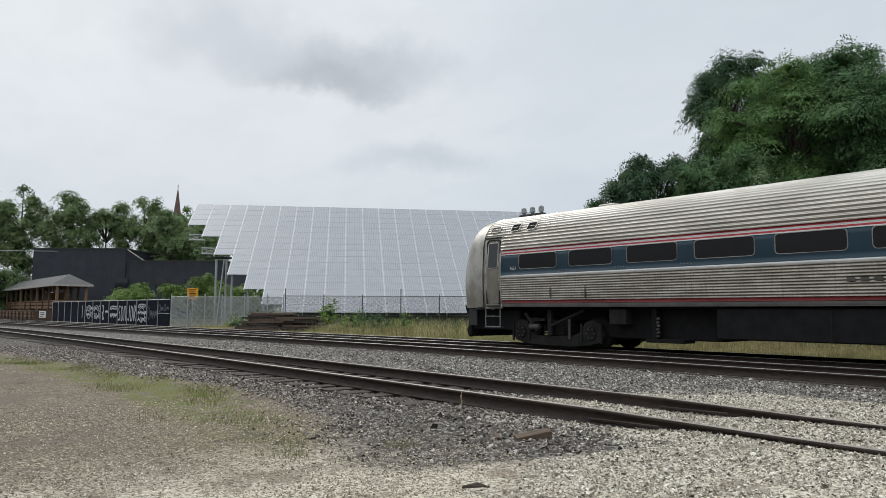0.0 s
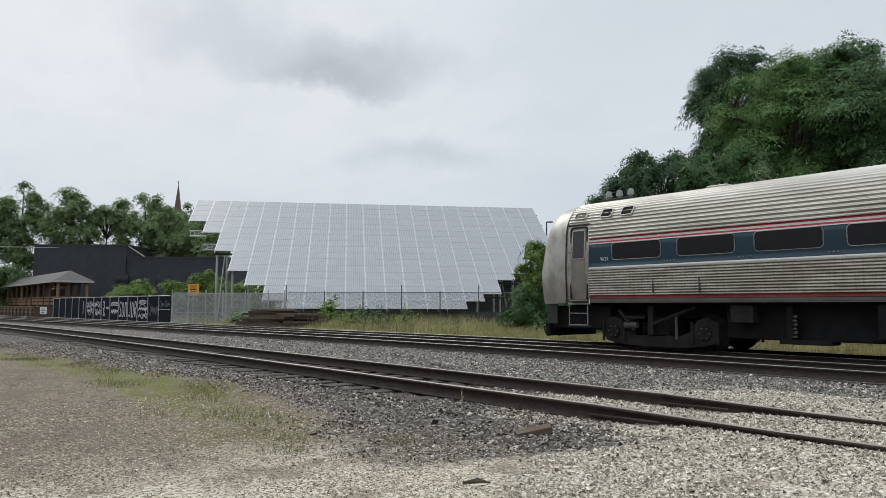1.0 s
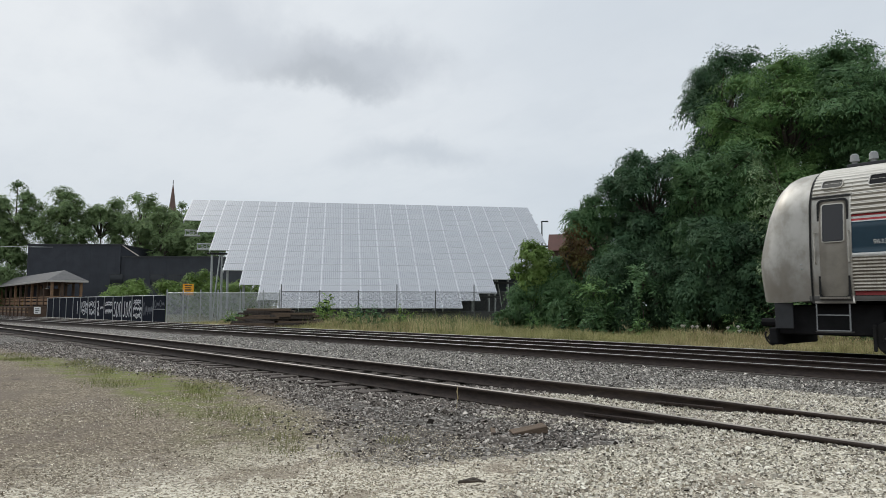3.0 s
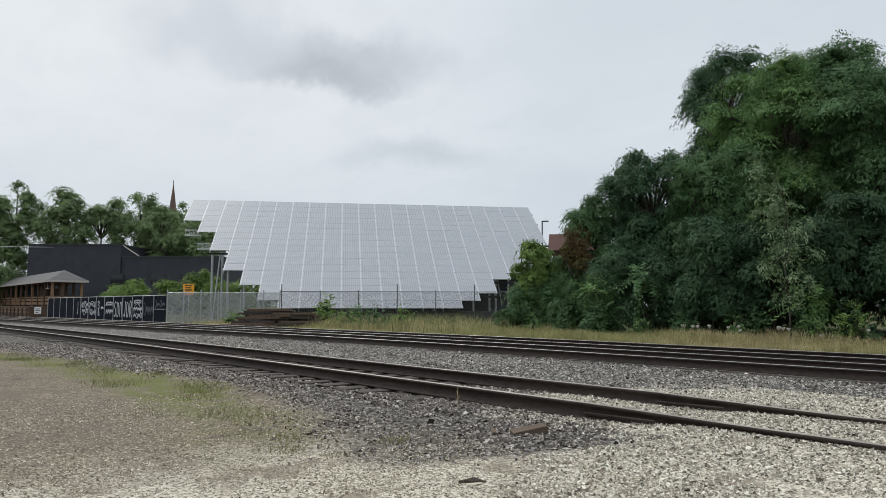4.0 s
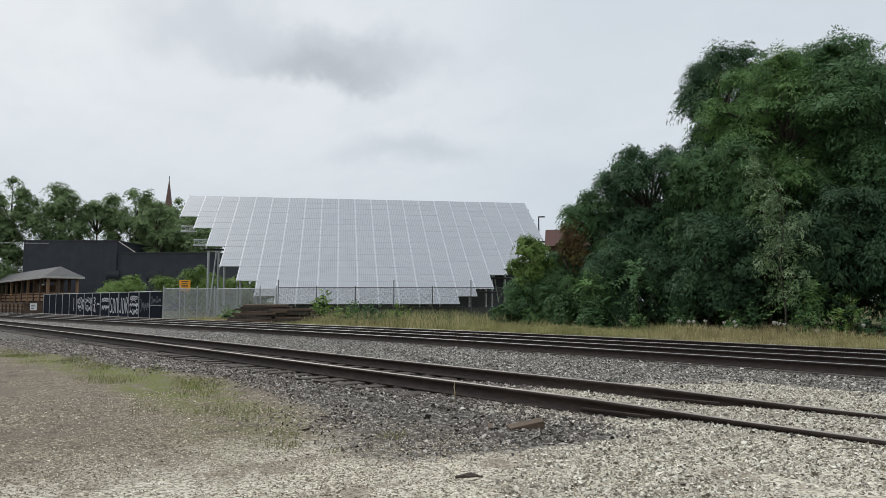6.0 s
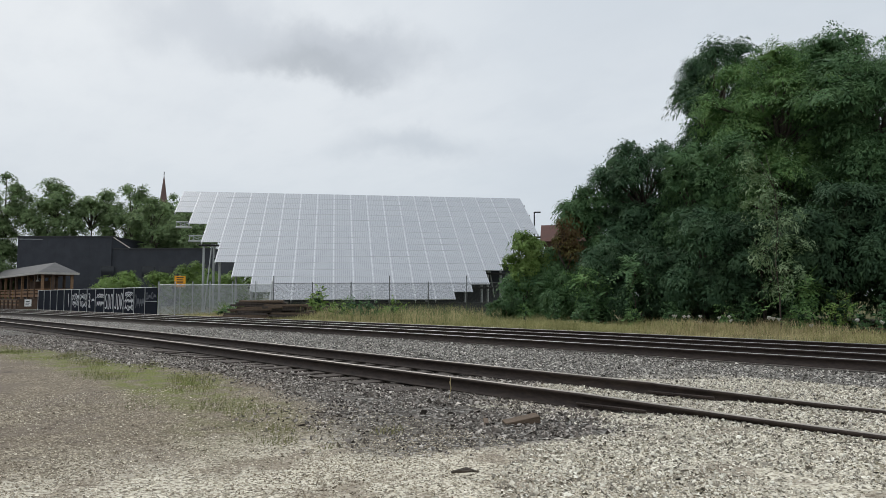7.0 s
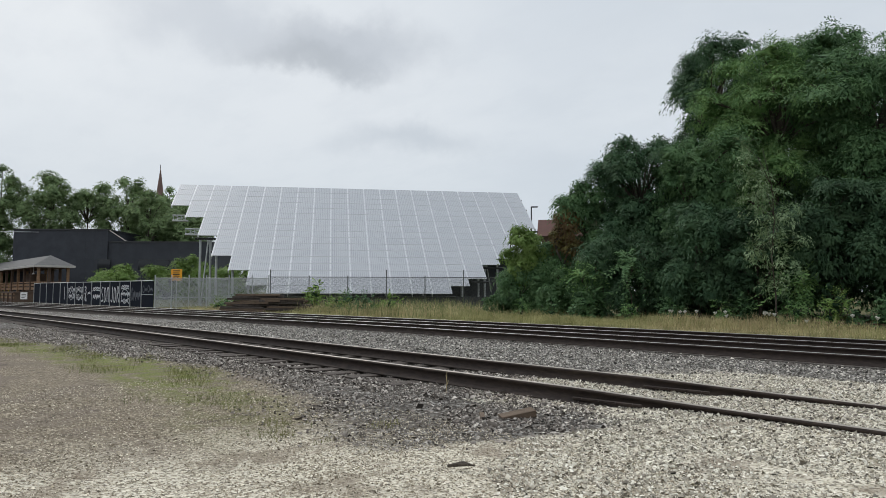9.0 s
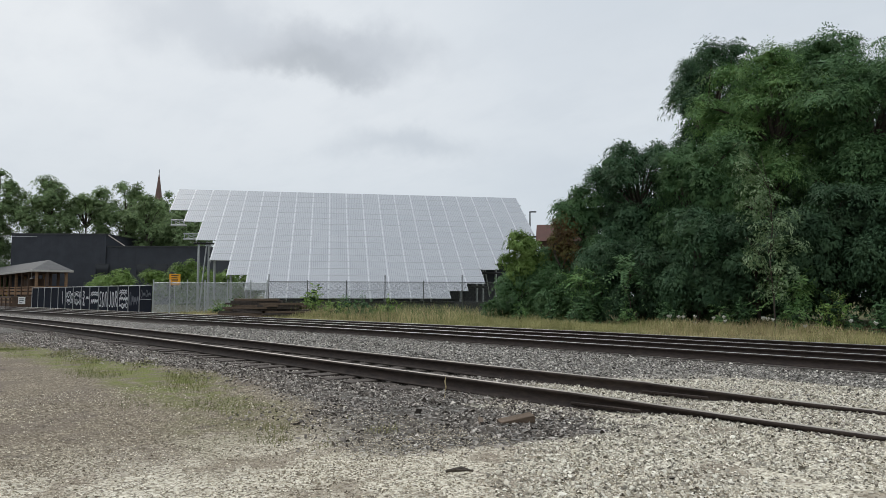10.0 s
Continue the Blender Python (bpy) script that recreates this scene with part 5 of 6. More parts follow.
def far_right():
    t = thing("house", (-52.5, 64.0, 0), 38, "red-roofed house far behind the array", "house")
    part("wall", boxes((-1, 5, -3, 3, 0, 7.6)), worn("brick_wall", (0.12, 0.080, 0.065), 0.8, 1, 20, rough=0.9), t)
    bm = bmesh.new()
    v = [bm.verts.new(p) for p in ((-1.5, -3.6, 7.5), (5.5, -3.6, 7.5), (5.5, 3.6, 7.5), (-1.5, 3.6, 7.5), (-1.5, 0, 9.7), (5.5, 0, 9.7))]
    for f in ((0, 1, 5, 4), (2, 3, 4, 5), (0, 4, 3), (1, 2, 5), (3, 2, 1, 0)):
        bm.faces.new([v[i] for i in f])
    part("roof", bm, worn("red_roof_tiles", (0.10, 0.046, 0.037), 0.75, 1, 12, rough=0.85), t)
    l = thing("street_lamp", (-49.9, 57.5, 0), 40, "dark street lamp with a short arm", "street lamp")
    part("pole", rods(((0, 0, 0), (0, 0, 10.5), 0.09, 0.07), n=8), M_DARKSTEEL, l)
    part("lamp_head", boxes((0, 0.7, -0.10, 0.10, 10.38, 10.52), bevel=0.04), M_DARKSTEEL, l)
    a = thing("utility_pole", (-41.0, 44.5, 0), 0, "thin dark pole rising behind the shrubs", "pole")
    part("pole", rods(((0, 0, 0), (0, 0, 6.6), 0.06, 0.05), n=8), M_DARKSTEEL, a)


far_right()


# ---- things between the tracks and the fence ----
def yellow_sign():
    t = thing("warning_sign", (-52.6, 20.0, 0), 49, "orange-yellow warning sign on a steel post by the fence", "sign")
    part("post", rods(((0, 0.04, -0.1), (0, 0.04, 2.9), 0.035), n=8), M_STEEL, t)
    part("panel", boxes((-0.42, 0.42, -0.015, 0.01, 2.0, 2.86), bevel=0.01), worn("orange_reflective", (0.80, 0.36, 0.02), 0.9, 2, 20, rough=0.45), t)
    rows = [(-0.27, 0.27, 2.70, 2.77), (-0.25, 0.2, 2.55, 2.61), (-0.25, 0.25, 2.43, 2.49), (-0.22, 0.24, 2.31, 2.37), (-0.25, 0.15, 2.18, 2.24)]
    part("printed_bars", boxes(*[(a, b, -0.021, -0.015, c, d) for a, b, c, d in rows]), M_DARKSTEEL, t)


yellow_sign()


def tie_pile():
    r = random.Random(3)
    mesh = bpy.data.meshes.new("railroad_tie")
    bm = boxes((-1.28, 1.28, -0.11, 0.11, 0, 0.118), bevel=0.012)
    bm.to_mesh(mesh)
    bm.free()
    mesh.materials.append(M_TIE)
    old = mesh.copy()
    old.materials.clear()
    old.materials.append(M_OLDWOOD)
    c = Vector((-37.45, 20.03, 0))
    along = Vector((0.66, 0.75, 0)).normalized()
    for layer in range(9):
        z = -0.03 + layer * 0.121
        n = 5 if layer < 5 else 4
        reach = (2.3, 2.35, 2.1, 1.9, 2.0, 1.7, 1.5, 1.2, 1.0)[layer]
        for row in range(2):
            for k in range(n):
                if (layer > 6 and row == 1) or (layer > 1 and r.random() < 0.22):
                    continue
                p = c + along * ((row - 0.5) * reach - 0.25 + r.uniform(-0.4, 0.4)) + Vector((-along.y, along.x, 0)) * ((k - 2) * 0.30 + r.uniform(-0.05, 0.05))
                ob = tagged(new("railroad_tie", old if r.random() < 0.4 else mesh), "dark old timber railroad tie stacked in a pile", "timber", "pile of old ties")
                ob.matrix_basis = pose(p.x, p.y, z + r.uniform(-0.008, 0.008), r.uniform(-3, 3), r.uniform(-1.0, 1.0), 48.7 + r.uniform(-7, 7))
    for dx, dy, rz in ((-2.9, -1.5, 40), (2.9, 1.6, 52), (-2.2, -1.9, 60)):
        ob = tagged(new("railroad_tie", old), "weathered broken timber lying beside the pile", "timber", "pile of old ties")
        ob.matrix_basis = pose(c.x + dx, c.y + dy, -0.03, 0, 0, rz)
    for x, y, z, rz in ((-8.2, 25.5, 0.0, 8), (-8.0, 25.8, 0.0, 12), (-8.1, 25.65, 0.118, 4)):
        ob = tagged(new("railroad_tie", old), "rotten timber tie lying in the grass under the trees", "timber", "old ties by the thicket")
        ob.matrix_basis = pose(x, y, z - 0.03, 0, 0, rz)
    for i, (x, y, k) in enumerate([(-34.2, 22.2, 0.8), (-33.2, 23.4, 0.9), (-31.8, 24.2, 0.75), (-34.9, 23.4, 1.0), (-41.8, 20.0, 0.6), (-43.6, 20.2, 0.5), (-45.2, 20.0, 0.45), (-44.4, 21.2, 0.7)]):
        tree("weed_shrub", "clump of tall green weeds beside the tie pile", (x, y, 0), [(0, 0, 0.35 * k, 0.6, 0.6, 0.35), (0.25, 0.1, 0.75 * k, 0.5, 0.5, 0.4)], M_LEAF if i % 2 else M_LEAF_BRIGHT, 310 + i, 0.02, 0.9 * k, 14, 0.3, 7, 0.12, 0.1, "weed")
    tree("weed_shrub", "leafy green weed growing out of the tie pile", (-36.6, 22.2, 0), [(0, 0, 0.5, 0.5, 0.5, 0.4), (0.1, 0, 1.0, 0.45, 0.45, 0.4), (0, 0.1, 1.5, 0.3, 0.3, 0.35)], M_LEAF_BRIGHT, 301, 0.02, 1.7, 10, 0.3, 7, 0.2, 0.3, "weed")


tie_pile()


def yard_bits():
    t = tagged(part("timber_block", boxes((-0.18, 0.18, -0.06, 0.06, 0, 0.09), bevel=0.004), M_OLDWOOD), "broken chunk of weathered timber lying in the gravel", "timber")
    t.matrix_basis = pose(-4.72, 5.22, -0.055, 8, -9, 62)
    s = bmesh.new()
    rod(s, (-0.09, 0, 0), (0.02, 0.02, 0.012), 0.010, 0.016, 6)
    rod(s, (0.02, 0.02, 0.012), (0.10, -0.015, 0.0), 0.016, 0.006, 6)
    rod(s, (-0.05, 0.02, 0.0), (0.05, -0.02, 0.010), 0.014, 0.009, 6)
    k = tagged(part("stick", s, M_BARK), "short dark stick lying on the gravel", "stick")
    k.matrix_basis = pose(-3.62, 3.40, 0.005, 0, 0, 55)
    for i, (x, y, rz, l) in enumerate([(-4.95, 4.95, 140, 0.22), (-3.85, 5.75, 62, 0.3)]):
        b = boxes((-l / 2, l / 2, -0.025, 0.025, 0, 0.02), bevel=0.003)
        o = tagged(part("wood_chip", b, M_OLDWOOD), "splinter of old timber lying in the gravel", "timber")
        o.matrix_basis = pose(x, y, -0.02, 6, -8, rz)
    w2 = bmesh.new()
    for a, b in (((0, 0, -0.05), (0.01, 0.01, 0.14)), ((0.01, 0.01, 0.14), (0.0, 0.02, 0.27)), ((0.005, 0.005, 0.08), (0.05, 0.0, 0.17)), ((0.01, 0.01, 0.16), (-0.03, 0.03, 0.22))):
        rod(w2, a, b, 0.004, 0.003, 5)
    k = tagged(part("dry_weed", w2, M_STRAW), "thin dry weed stalk growing beside the siding rail", "weed")
    k.matrix_basis = pose(-6.35, 5.72, -0.02)


yard_bits()


# ---- passenger cab car ----
def steel_look(n):
    v = n.coord()
    x, y, z = n.split(v)[:3]
    grime = n.noise(n.scaled(v, 0.5, 1, 2.2), 1.6, 5, 0.65)
    streak = n.noise(n.scaled(v, 9, 1, 0.5), 2.0, 3, 0.6)
    col = n.mix(n.step(grime, 0.35, 0.7), (0.44, 0.415, 0.36), (0.66, 0.63, 0.57))
    col = n.mix(n.step(streak, 0.5, 0.75, 0.0, 0.35), col, (0.27, 0.245, 0.20))
    return {"Base Color": col, "Roughness": n.math("MULTIPLY_ADD", grime, 0.25, 0.24)}


M_STAINLESS = material("brushed_stainless", steel_look, metal=1.0, rough=0.4)


def low_steel_look(n):
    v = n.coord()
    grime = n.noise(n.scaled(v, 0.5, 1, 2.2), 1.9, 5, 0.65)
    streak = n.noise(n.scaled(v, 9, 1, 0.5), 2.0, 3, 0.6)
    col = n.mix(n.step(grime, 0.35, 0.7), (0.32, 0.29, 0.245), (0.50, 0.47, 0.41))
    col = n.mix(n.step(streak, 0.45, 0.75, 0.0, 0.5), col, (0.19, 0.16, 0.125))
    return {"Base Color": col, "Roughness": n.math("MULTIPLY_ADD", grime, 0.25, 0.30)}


def roof_steel_look(n):
    v = n.coord()
    grime = n.noise(n.scaled(v, 0.4, 1, 2.0), 1.2, 5, 0.6)
    col = n.mix(n.step(grime, 0.35, 0.7), (0.52, 0.49, 0.43), (0.72, 0.685, 0.615))
    return {"Base Color": col, "Roughness": n.math("MULTIPLY_ADD", grime, 0.25, 0.26)}


# Lighter copy of the stainless: sky brightness on the roof is set in the colour.
M_ROOFSTEEL = material("pale_roof_steel", roof_steel_look, metal=1.0, rough=0.4)
# Brown streaks plus darker steel: the lower side's dimmer reflection is in the colour.
M_LOWSTEEL = material("darkened_low_stainless", low_steel_look, metal=1.0, rough=0.45)


def nose_look(n):
    v = n.coord()
    grime = n.noise(n.scaled(v, 1, 1, 0.7), 2.2, 5, 0.6)
    col = n.mix(n.step(grime, 0.35, 0.65), (0.33, 0.31, 0.27), (0.50, 0.485, 0.45))
    dust = n.math("MULTIPLY", n.step(n.math("ADD", n.split(v)[2], n.math("MULTIPLY", grime, 0.8)), 2.9, 1.7), 0.6)
    col = n.mix(dust, col, (0.235, 0.205, 0.165))
    return {"Base Color": col, "Roughness": n.math("MULTIPLY_ADD", grime, 0.25, 0.40)}


M_NOSE = material("dull_stainless_nose", nose_look, metal=0.7, rough=0.5)
M_BLUE = worn("blue_paint", (0.008, 0.036, 0.058), 0.72, 1.4, 40, rough=0.45, bump=0.04, stretch=(1, 1, 0.5))
M_RED = worn("red_stripe", (0.46, 0.055, 0.06), 0.8, 1.5, 40, rough=0.5, bump=0.03)
M_REDOLD = worn("faded_red_stripe", (0.21, 0.028, 0.028), 0.6, 1.5, 40, rough=0.6, bump=0.03)
M_WHITE = worn("white_stripe", (0.66, 0.65, 0.62), 0.85, 1.5, 40, rough=0.5, bump=0.03)
M_GLASS = material("tinted_glass", colour=(0.026, 0.026, 0.028), rough=0.12, spec=0.5)
M_UNDER = worn("sooty_underframe", (0.024, 0.024, 0.025), 0.6, 3.0, 30, rough=0.9, bump=0.2, spec=0.08)
M_BOGIE = worn("grimy_truck_steel", (0.034, 0.033, 0.032), 0.5, 3.0, 30, rough=0.85, bump=0.2, spec=0.12)
M_RUBBER = worn("black_rubber", (0.015, 0.015, 0.015), 0.8, 3.0, 30, rough=0.8)
M_ANTENNA = worn("pale_grey_plastic", (0.30, 0.31, 0.31), 0.8, 3.0, 30, rough=0.6)

M_DOOR = worn("dull_steel_door", (0.29, 0.265, 0.225), 0.7, 2.5, 40, rough=0.5, metal=0.5, bump=0.05)
M_SILL = worn("grimy_sill", (0.11, 0.105, 0.095), 0.6, 2.0, 30, rough=0.7, metal=0.2)

CAR_Y, HALF = FAR_Y, 1.50
ZS, ZBELT, ZBAND, ZRED, ZTOP = 1.37, 2.33, 3.02, 3.17, 4.33


def half_at(z):
    """Half width of the body at a height: upright sides that lean in a little above the belt and below."""
    return HALF - 0.05 * max(0.0, 2.3 - z) ** 2 - 0.055 * max(0.0, z - 2.3) ** 2


def roof_pts(n=64):
    pts = []
    h0 = half_at(ZRED)
    for i in range(n + 1):
        a = math.pi / 2 * i / n
        y, z = h0 * math.cos(a) ** 0.72, ZRED + (ZTOP - ZRED) * math.sin(a) ** 0.95
        pts.append((y, z))
    return pts


def flute(pts, pitch, depth):
    """Round ribs along a polyline in (y, z), resampled evenly."""
    p = np.array(pts)
    seg = np.linalg.norm(np.diff(p, axis=0), axis=1)
    s = np.concatenate([[0], np.cumsum(seg)])
    n = max(8, int(round(s[-1] / pitch)) * 6)
    out = []
    for k in range(n + 1):
        t = s[-1] * k / n
        y, z = np.interp(t, s, p[:, 0]), np.interp(t, s, p[:, 1])
        e = 1e-3
        dy, dz = np.interp(t + e, s, p[:, 0]) - np.interp(t - e, s, p[:, 0]), np.interp(t + e, s, p[:, 1]) - np.interp(t - e, s, p[:, 1])
        l = math.hypot(dy, dz)
        d = depth * max(0.0, math.cos(2 * math.pi * t / s[-1] * round(s[-1] / pitch)) + 0.55)
        out.append((y + dz / l * d, z - dy / l * d))
    return out


def strip(name, pts, u0, u1, mat, parent, label="", thick=0.03, mirror=True, smooth=True):
    """A long skin panel: section points (y outward, z) run from u0 to u1, on both sides of the car."""
    sides = (-1, 1) if mirror else (-1,)
    for s in sides:
        k = len(pts)
        V = [(u, s * y, z) for u in (u0, u1) for y, z in pts] + [(u, s * (y - thick), z) for u in (u0, u1) for y, z in pts]
        Fc = []
        for j in range(k - 1):
            Fc += [(j, j + k, j + k + 1, j + 1), (2 * k + j, 2 * k + j + 1, 3 * k + j + 1, 3 * k + j)]
        for a, b in ((0, k), (k - 1, 2 * k - 1)):
            Fc.append((a, b, b + 2 * k, a + 2 * k))
        if s > 0:
            Fc = [f[::-1] for f in Fc]
        link(name, quick_mesh(name, V, Fc, smooth), mat, parent, label)


def rounded(bm, x0, x1, z0, z1, r, y, depth, n=5):
    """A rounded rectangle slab in the x-z plane, its face at y, depth behind."""
    pts = []
    for cx, cz, a0 in ((x1 - r, z1 - r, 0), (x0 + r, z1 - r, 90), (x0 + r, z0 + r, 180), (x1 - r, z0 + r, 270)):
        for i in range(n + 1):
            a = radians(a0 + 90 * i / n)
            pts.append((cx + r * math.cos(a), cz + r * math.sin(a)))
    f = [bm.verts.new((a, y, b)) for a, b in pts]
    g = [bm.verts.new((a, y + depth, b)) for a, b in pts]
    bm.faces.new(f)
    bm.faces.new(g[::-1])
    k = len(pts)
    for i in range(k):
        bm.faces.new((f[i], g[i], g[(i + 1) % k], f[(i + 1) % k]))
    return bm


def ring(bm, x0, x1, z0, z1, r, y, w, depth, n=5):
    """A rounded frame, w wide, round an opening."""
    def loop(g, yy):
        pts = []
        for cx, cz, a0 in ((x1 - r, z1 - r, 0), (x0 + r, z1 - r, 90), (x0 + r, z0 + r, 180), (x1 - r, z0 + r, 270)):
            for i in range(n + 1):
                a = radians(a0 + 90 * i / n)
                pts.append(bm.verts.new((cx + (r + g) * math.cos(a), yy, cz + (r + g) * math.sin(a))))
        return pts
    A, B, C = loop(0, y), loop(w, y), loop(w, y + depth)
    D = loop(0, y + depth)
    k = len(A)
    for P, Q in ((A, B), (B, C), (D, A)):
        for i in range(k):
            bm.faces.new((P[i], Q[i], Q[(i + 1) % k], P[(i + 1) % k]))
    return bm


def cab_car():
    t = thing("passenger_car", label="stainless steel passenger cab car with blue window band, rolling away", category="train car")
    U0, U1 = 0.0, 23.6
    low = flute([(half_at(z), z) for z in np.linspace(1.56, 2.27, 12)], 0.072, 0.016)
    strip("lower_side", low, U0, U1, M_LOWSTEEL, t, "fluted stainless steel side stained brown by brake dust")
    strip("red_sill", [(half_at(z) + 0.004, z) for z in (1.47, 1.555)], U0 + 0.02, U1, M_REDOLD, t, "faded red stripe")
    strip("sill", [(half_at(z), z) for z in (ZS - 0.02, ZS, 1.46)], U0 - 0.9, U1, M_SILL, t)
    strip("belt_rail", [(HALF + 0.002, 2.275), (HALF + 0.018, 2.29), (HALF + 0.018, 2.335), (HALF + 0.002, 2.35)], U0, U1, M_WHITE, t, "pale belt rail")
    strip("blue_band", [(half_at(z) + 0.002, z) for z in np.linspace(2.352, 3.0, 6)], U0, U1, M_BLUE, t, "blue painted window band")
    z0 = 3.002
    for nm, mt, h in (("white_line", M_WHITE, 0.026), ("red_line", M_RED, 0.043), ("white_line", M_WHITE, 0.052), ("red_line", M_RED, 0.043)):
        strip(nm, [(half_at(z0) + 0.004, z0), (half_at(z0 + h) + 0.004, z0 + h - 0.001)], U0, U1, mt, t)
        z0 += h
    roof = flute([(y, z) for y, z in roof_pts() if True], 0.105, 0.026)
    strip("roof", roof, U0 + 0.0, U1, M_ROOFSTEEL, t, "fluted stainless steel roof", 0.04)
    strip("cab_roof", [(y, z) for y, z in roof if z > 3.63], U0 - 0.79, U0 - 0.002, M_ROOFSTEEL, t, "ribbed roof panel over the cab door", 0.03)
    part("end_wall", boxes((U1, U1 + 0.06, -HALF + 0.1, HALF - 0.1, ZS, 4.0)), M_NOSE, t)
    part("floor", boxes((U0 - 1.0, U1, -HALF + 0.12, HALF - 0.12, ZS, ZS + 0.1)), M_UNDER, t)
    # windows: glass proud of the band by a hair, in a rounded bright frame
    for k in range(11):
        a = 0.80 + k * 1.985
        for s in (-1, 1):
            y = s * (half_at(2.75) + 0.010)
            win = part("window", rounded(bmesh.new(), a, a + 1.50, 2.535, 2.985, 0.09, y, -s * 0.03), M_GLASS, t, "dark tinted window")
            bm = ring(bmesh.new(), a, a + 1.50, 2.535, 2.985, 0.09, y + s * 0.006, 0.013, -s * 0.03)
            part("window_frame", bm, M_STAINLESS, win)
        if k < 3:
            part("marker_dots", boxes(*[(a + 1.60 + j * 0.09, a + 1.63 + j * 0.09, -HALF - 0.012, -HALF - 0.002, 2.42, 2.438) for j in range(4)]), M_ANTENNA, t)
    # car number
    curve = bpy.data.curves.new("car_number", "FONT")
    curve.body, curve.size, curve.extrude = "9633", 0.135, 0.002
    holder = bpy.data.objects.new("car_number", curve)
    mesh = bpy.data.meshes.new_from_object(holder)
    bpy.data.objects.remove(holder)
    num = link("car_number", mesh, M_WHITE, t, "small pale painted car number")
    num.matrix_basis = pose(0.40, -(half_at(2.58) + 0.008), 2.52, 90, 0, 0)
    # streamlined end
    nose_section(t)
    door(t)
    # roof hatches, horns and aerials
    for k, (u, wdt) in enumerate(((-0.40, 0.40), (0.50, 0.34), (1.18, 0.34))):
        z = 3.86
        rp = roof_pts(200)
        j = min(range(len(rp)), key=lambda i: abs(rp[i][1] - z))
        (ya, za), (yb, zb) = rp[j - 6], rp[j + 6]
        tilt = math.degrees(math.atan2(ya - yb, zb - za))
        m = Matrix.Translation((u, -rp[j][0] - 0.012, z)) @ pose(0, 0, 0, -tilt, 0, 0)
        hh = 0.10 if k == 0 else 0.135
        bm = rounded(bmesh.new(), -wdt / 2, wdt / 2, -hh, hh, 0.05, -0.03, 0.05)
        bmesh.ops.transform(bm, matrix=m, verts=bm.verts)
        grille = part("roof_grille", bm, M_UNDER if k else M_SILL, t, "dark framed air grille")
        bm = ring(bmesh.new(), -wdt / 2, wdt / 2, -hh, hh, 0.05, -0.045, 0.022, 0.06)
        bmesh.ops.transform(bm, matrix=m, verts=bm.verts)
        part("grille_frame", bm, M_NOSE, grille)
    part("roof_plate", boxes((-0.7, 1.2, -0.30, 0.30, ZTOP - 0.04, ZTOP + 0.015), bevel=0.01), M_NOSE, t)
    mast = part("aerial_bar", boxes((-0.50, 0.55, -0.10, 0.10, ZTOP + 0.09, ZTOP + 0.16), (-0.3, -0.2, -0.05, 0.05, ZTOP - 0.1, ZTOP + 0.10), (0.2, 0.3, -0.05, 0.05, ZTOP - 0.05, ZTOP + 0.10), bevel=0.01), M_DARKSTEEL, t, "black roof bar carrying aerials")
    for u in (-0.36, 0.03, 0.42):
        bm = bmesh.new()
        rod(bm, (u, 0, ZTOP + 0.16), (u, 0, ZTOP + 0.27), 0.06, 0.06, 12)
        rod(bm, (u, 0, ZTOP + 0.22), (u, 0, ZTOP + 0.37), 0.10, 0.085, 14)
        rod(bm, (u, 0, ZTOP + 0.36), (u, 0, ZTOP + 0.40), 0.085, 0.05, 14)
        part("aerial", bm, M_ANTENNA, mast, "grey domed aerial")
    horn = bmesh.new()
    for j in range(3):
        rod(horn, (-0.75, -0.25 + j * 0.14, ZTOP - 0.03), (-0.35, -0.25 + j * 0.14, ZTOP - 0.02), 0.07, 0.02, 10)
    part("horn", horn, M_DARKSTEEL, t, "cluster of air horns")
    part("roof_vent", boxes((2.95, 3.55, -0.3, 0.3, ZTOP - 0.02, ZTOP + 0.11), bevel=0.03), M_NOSE, t)
    for u in (2.06, 3.36):
        part("drain_pipe", boxes((u - 0.01, u + 0.01, -HALF - 0.02, -HALF + 0.01, 1.60, 1.95)), M_SILL, t)
    for k in range(4):
        part("lettering_bar", boxes((10.2 + k * 0.26, 10.36 + k * 0.26, -HALF - 0.022, -HALF - 0.01, 1.87, 1.95)), M_SILL, t)
    undergear(t)
    return t


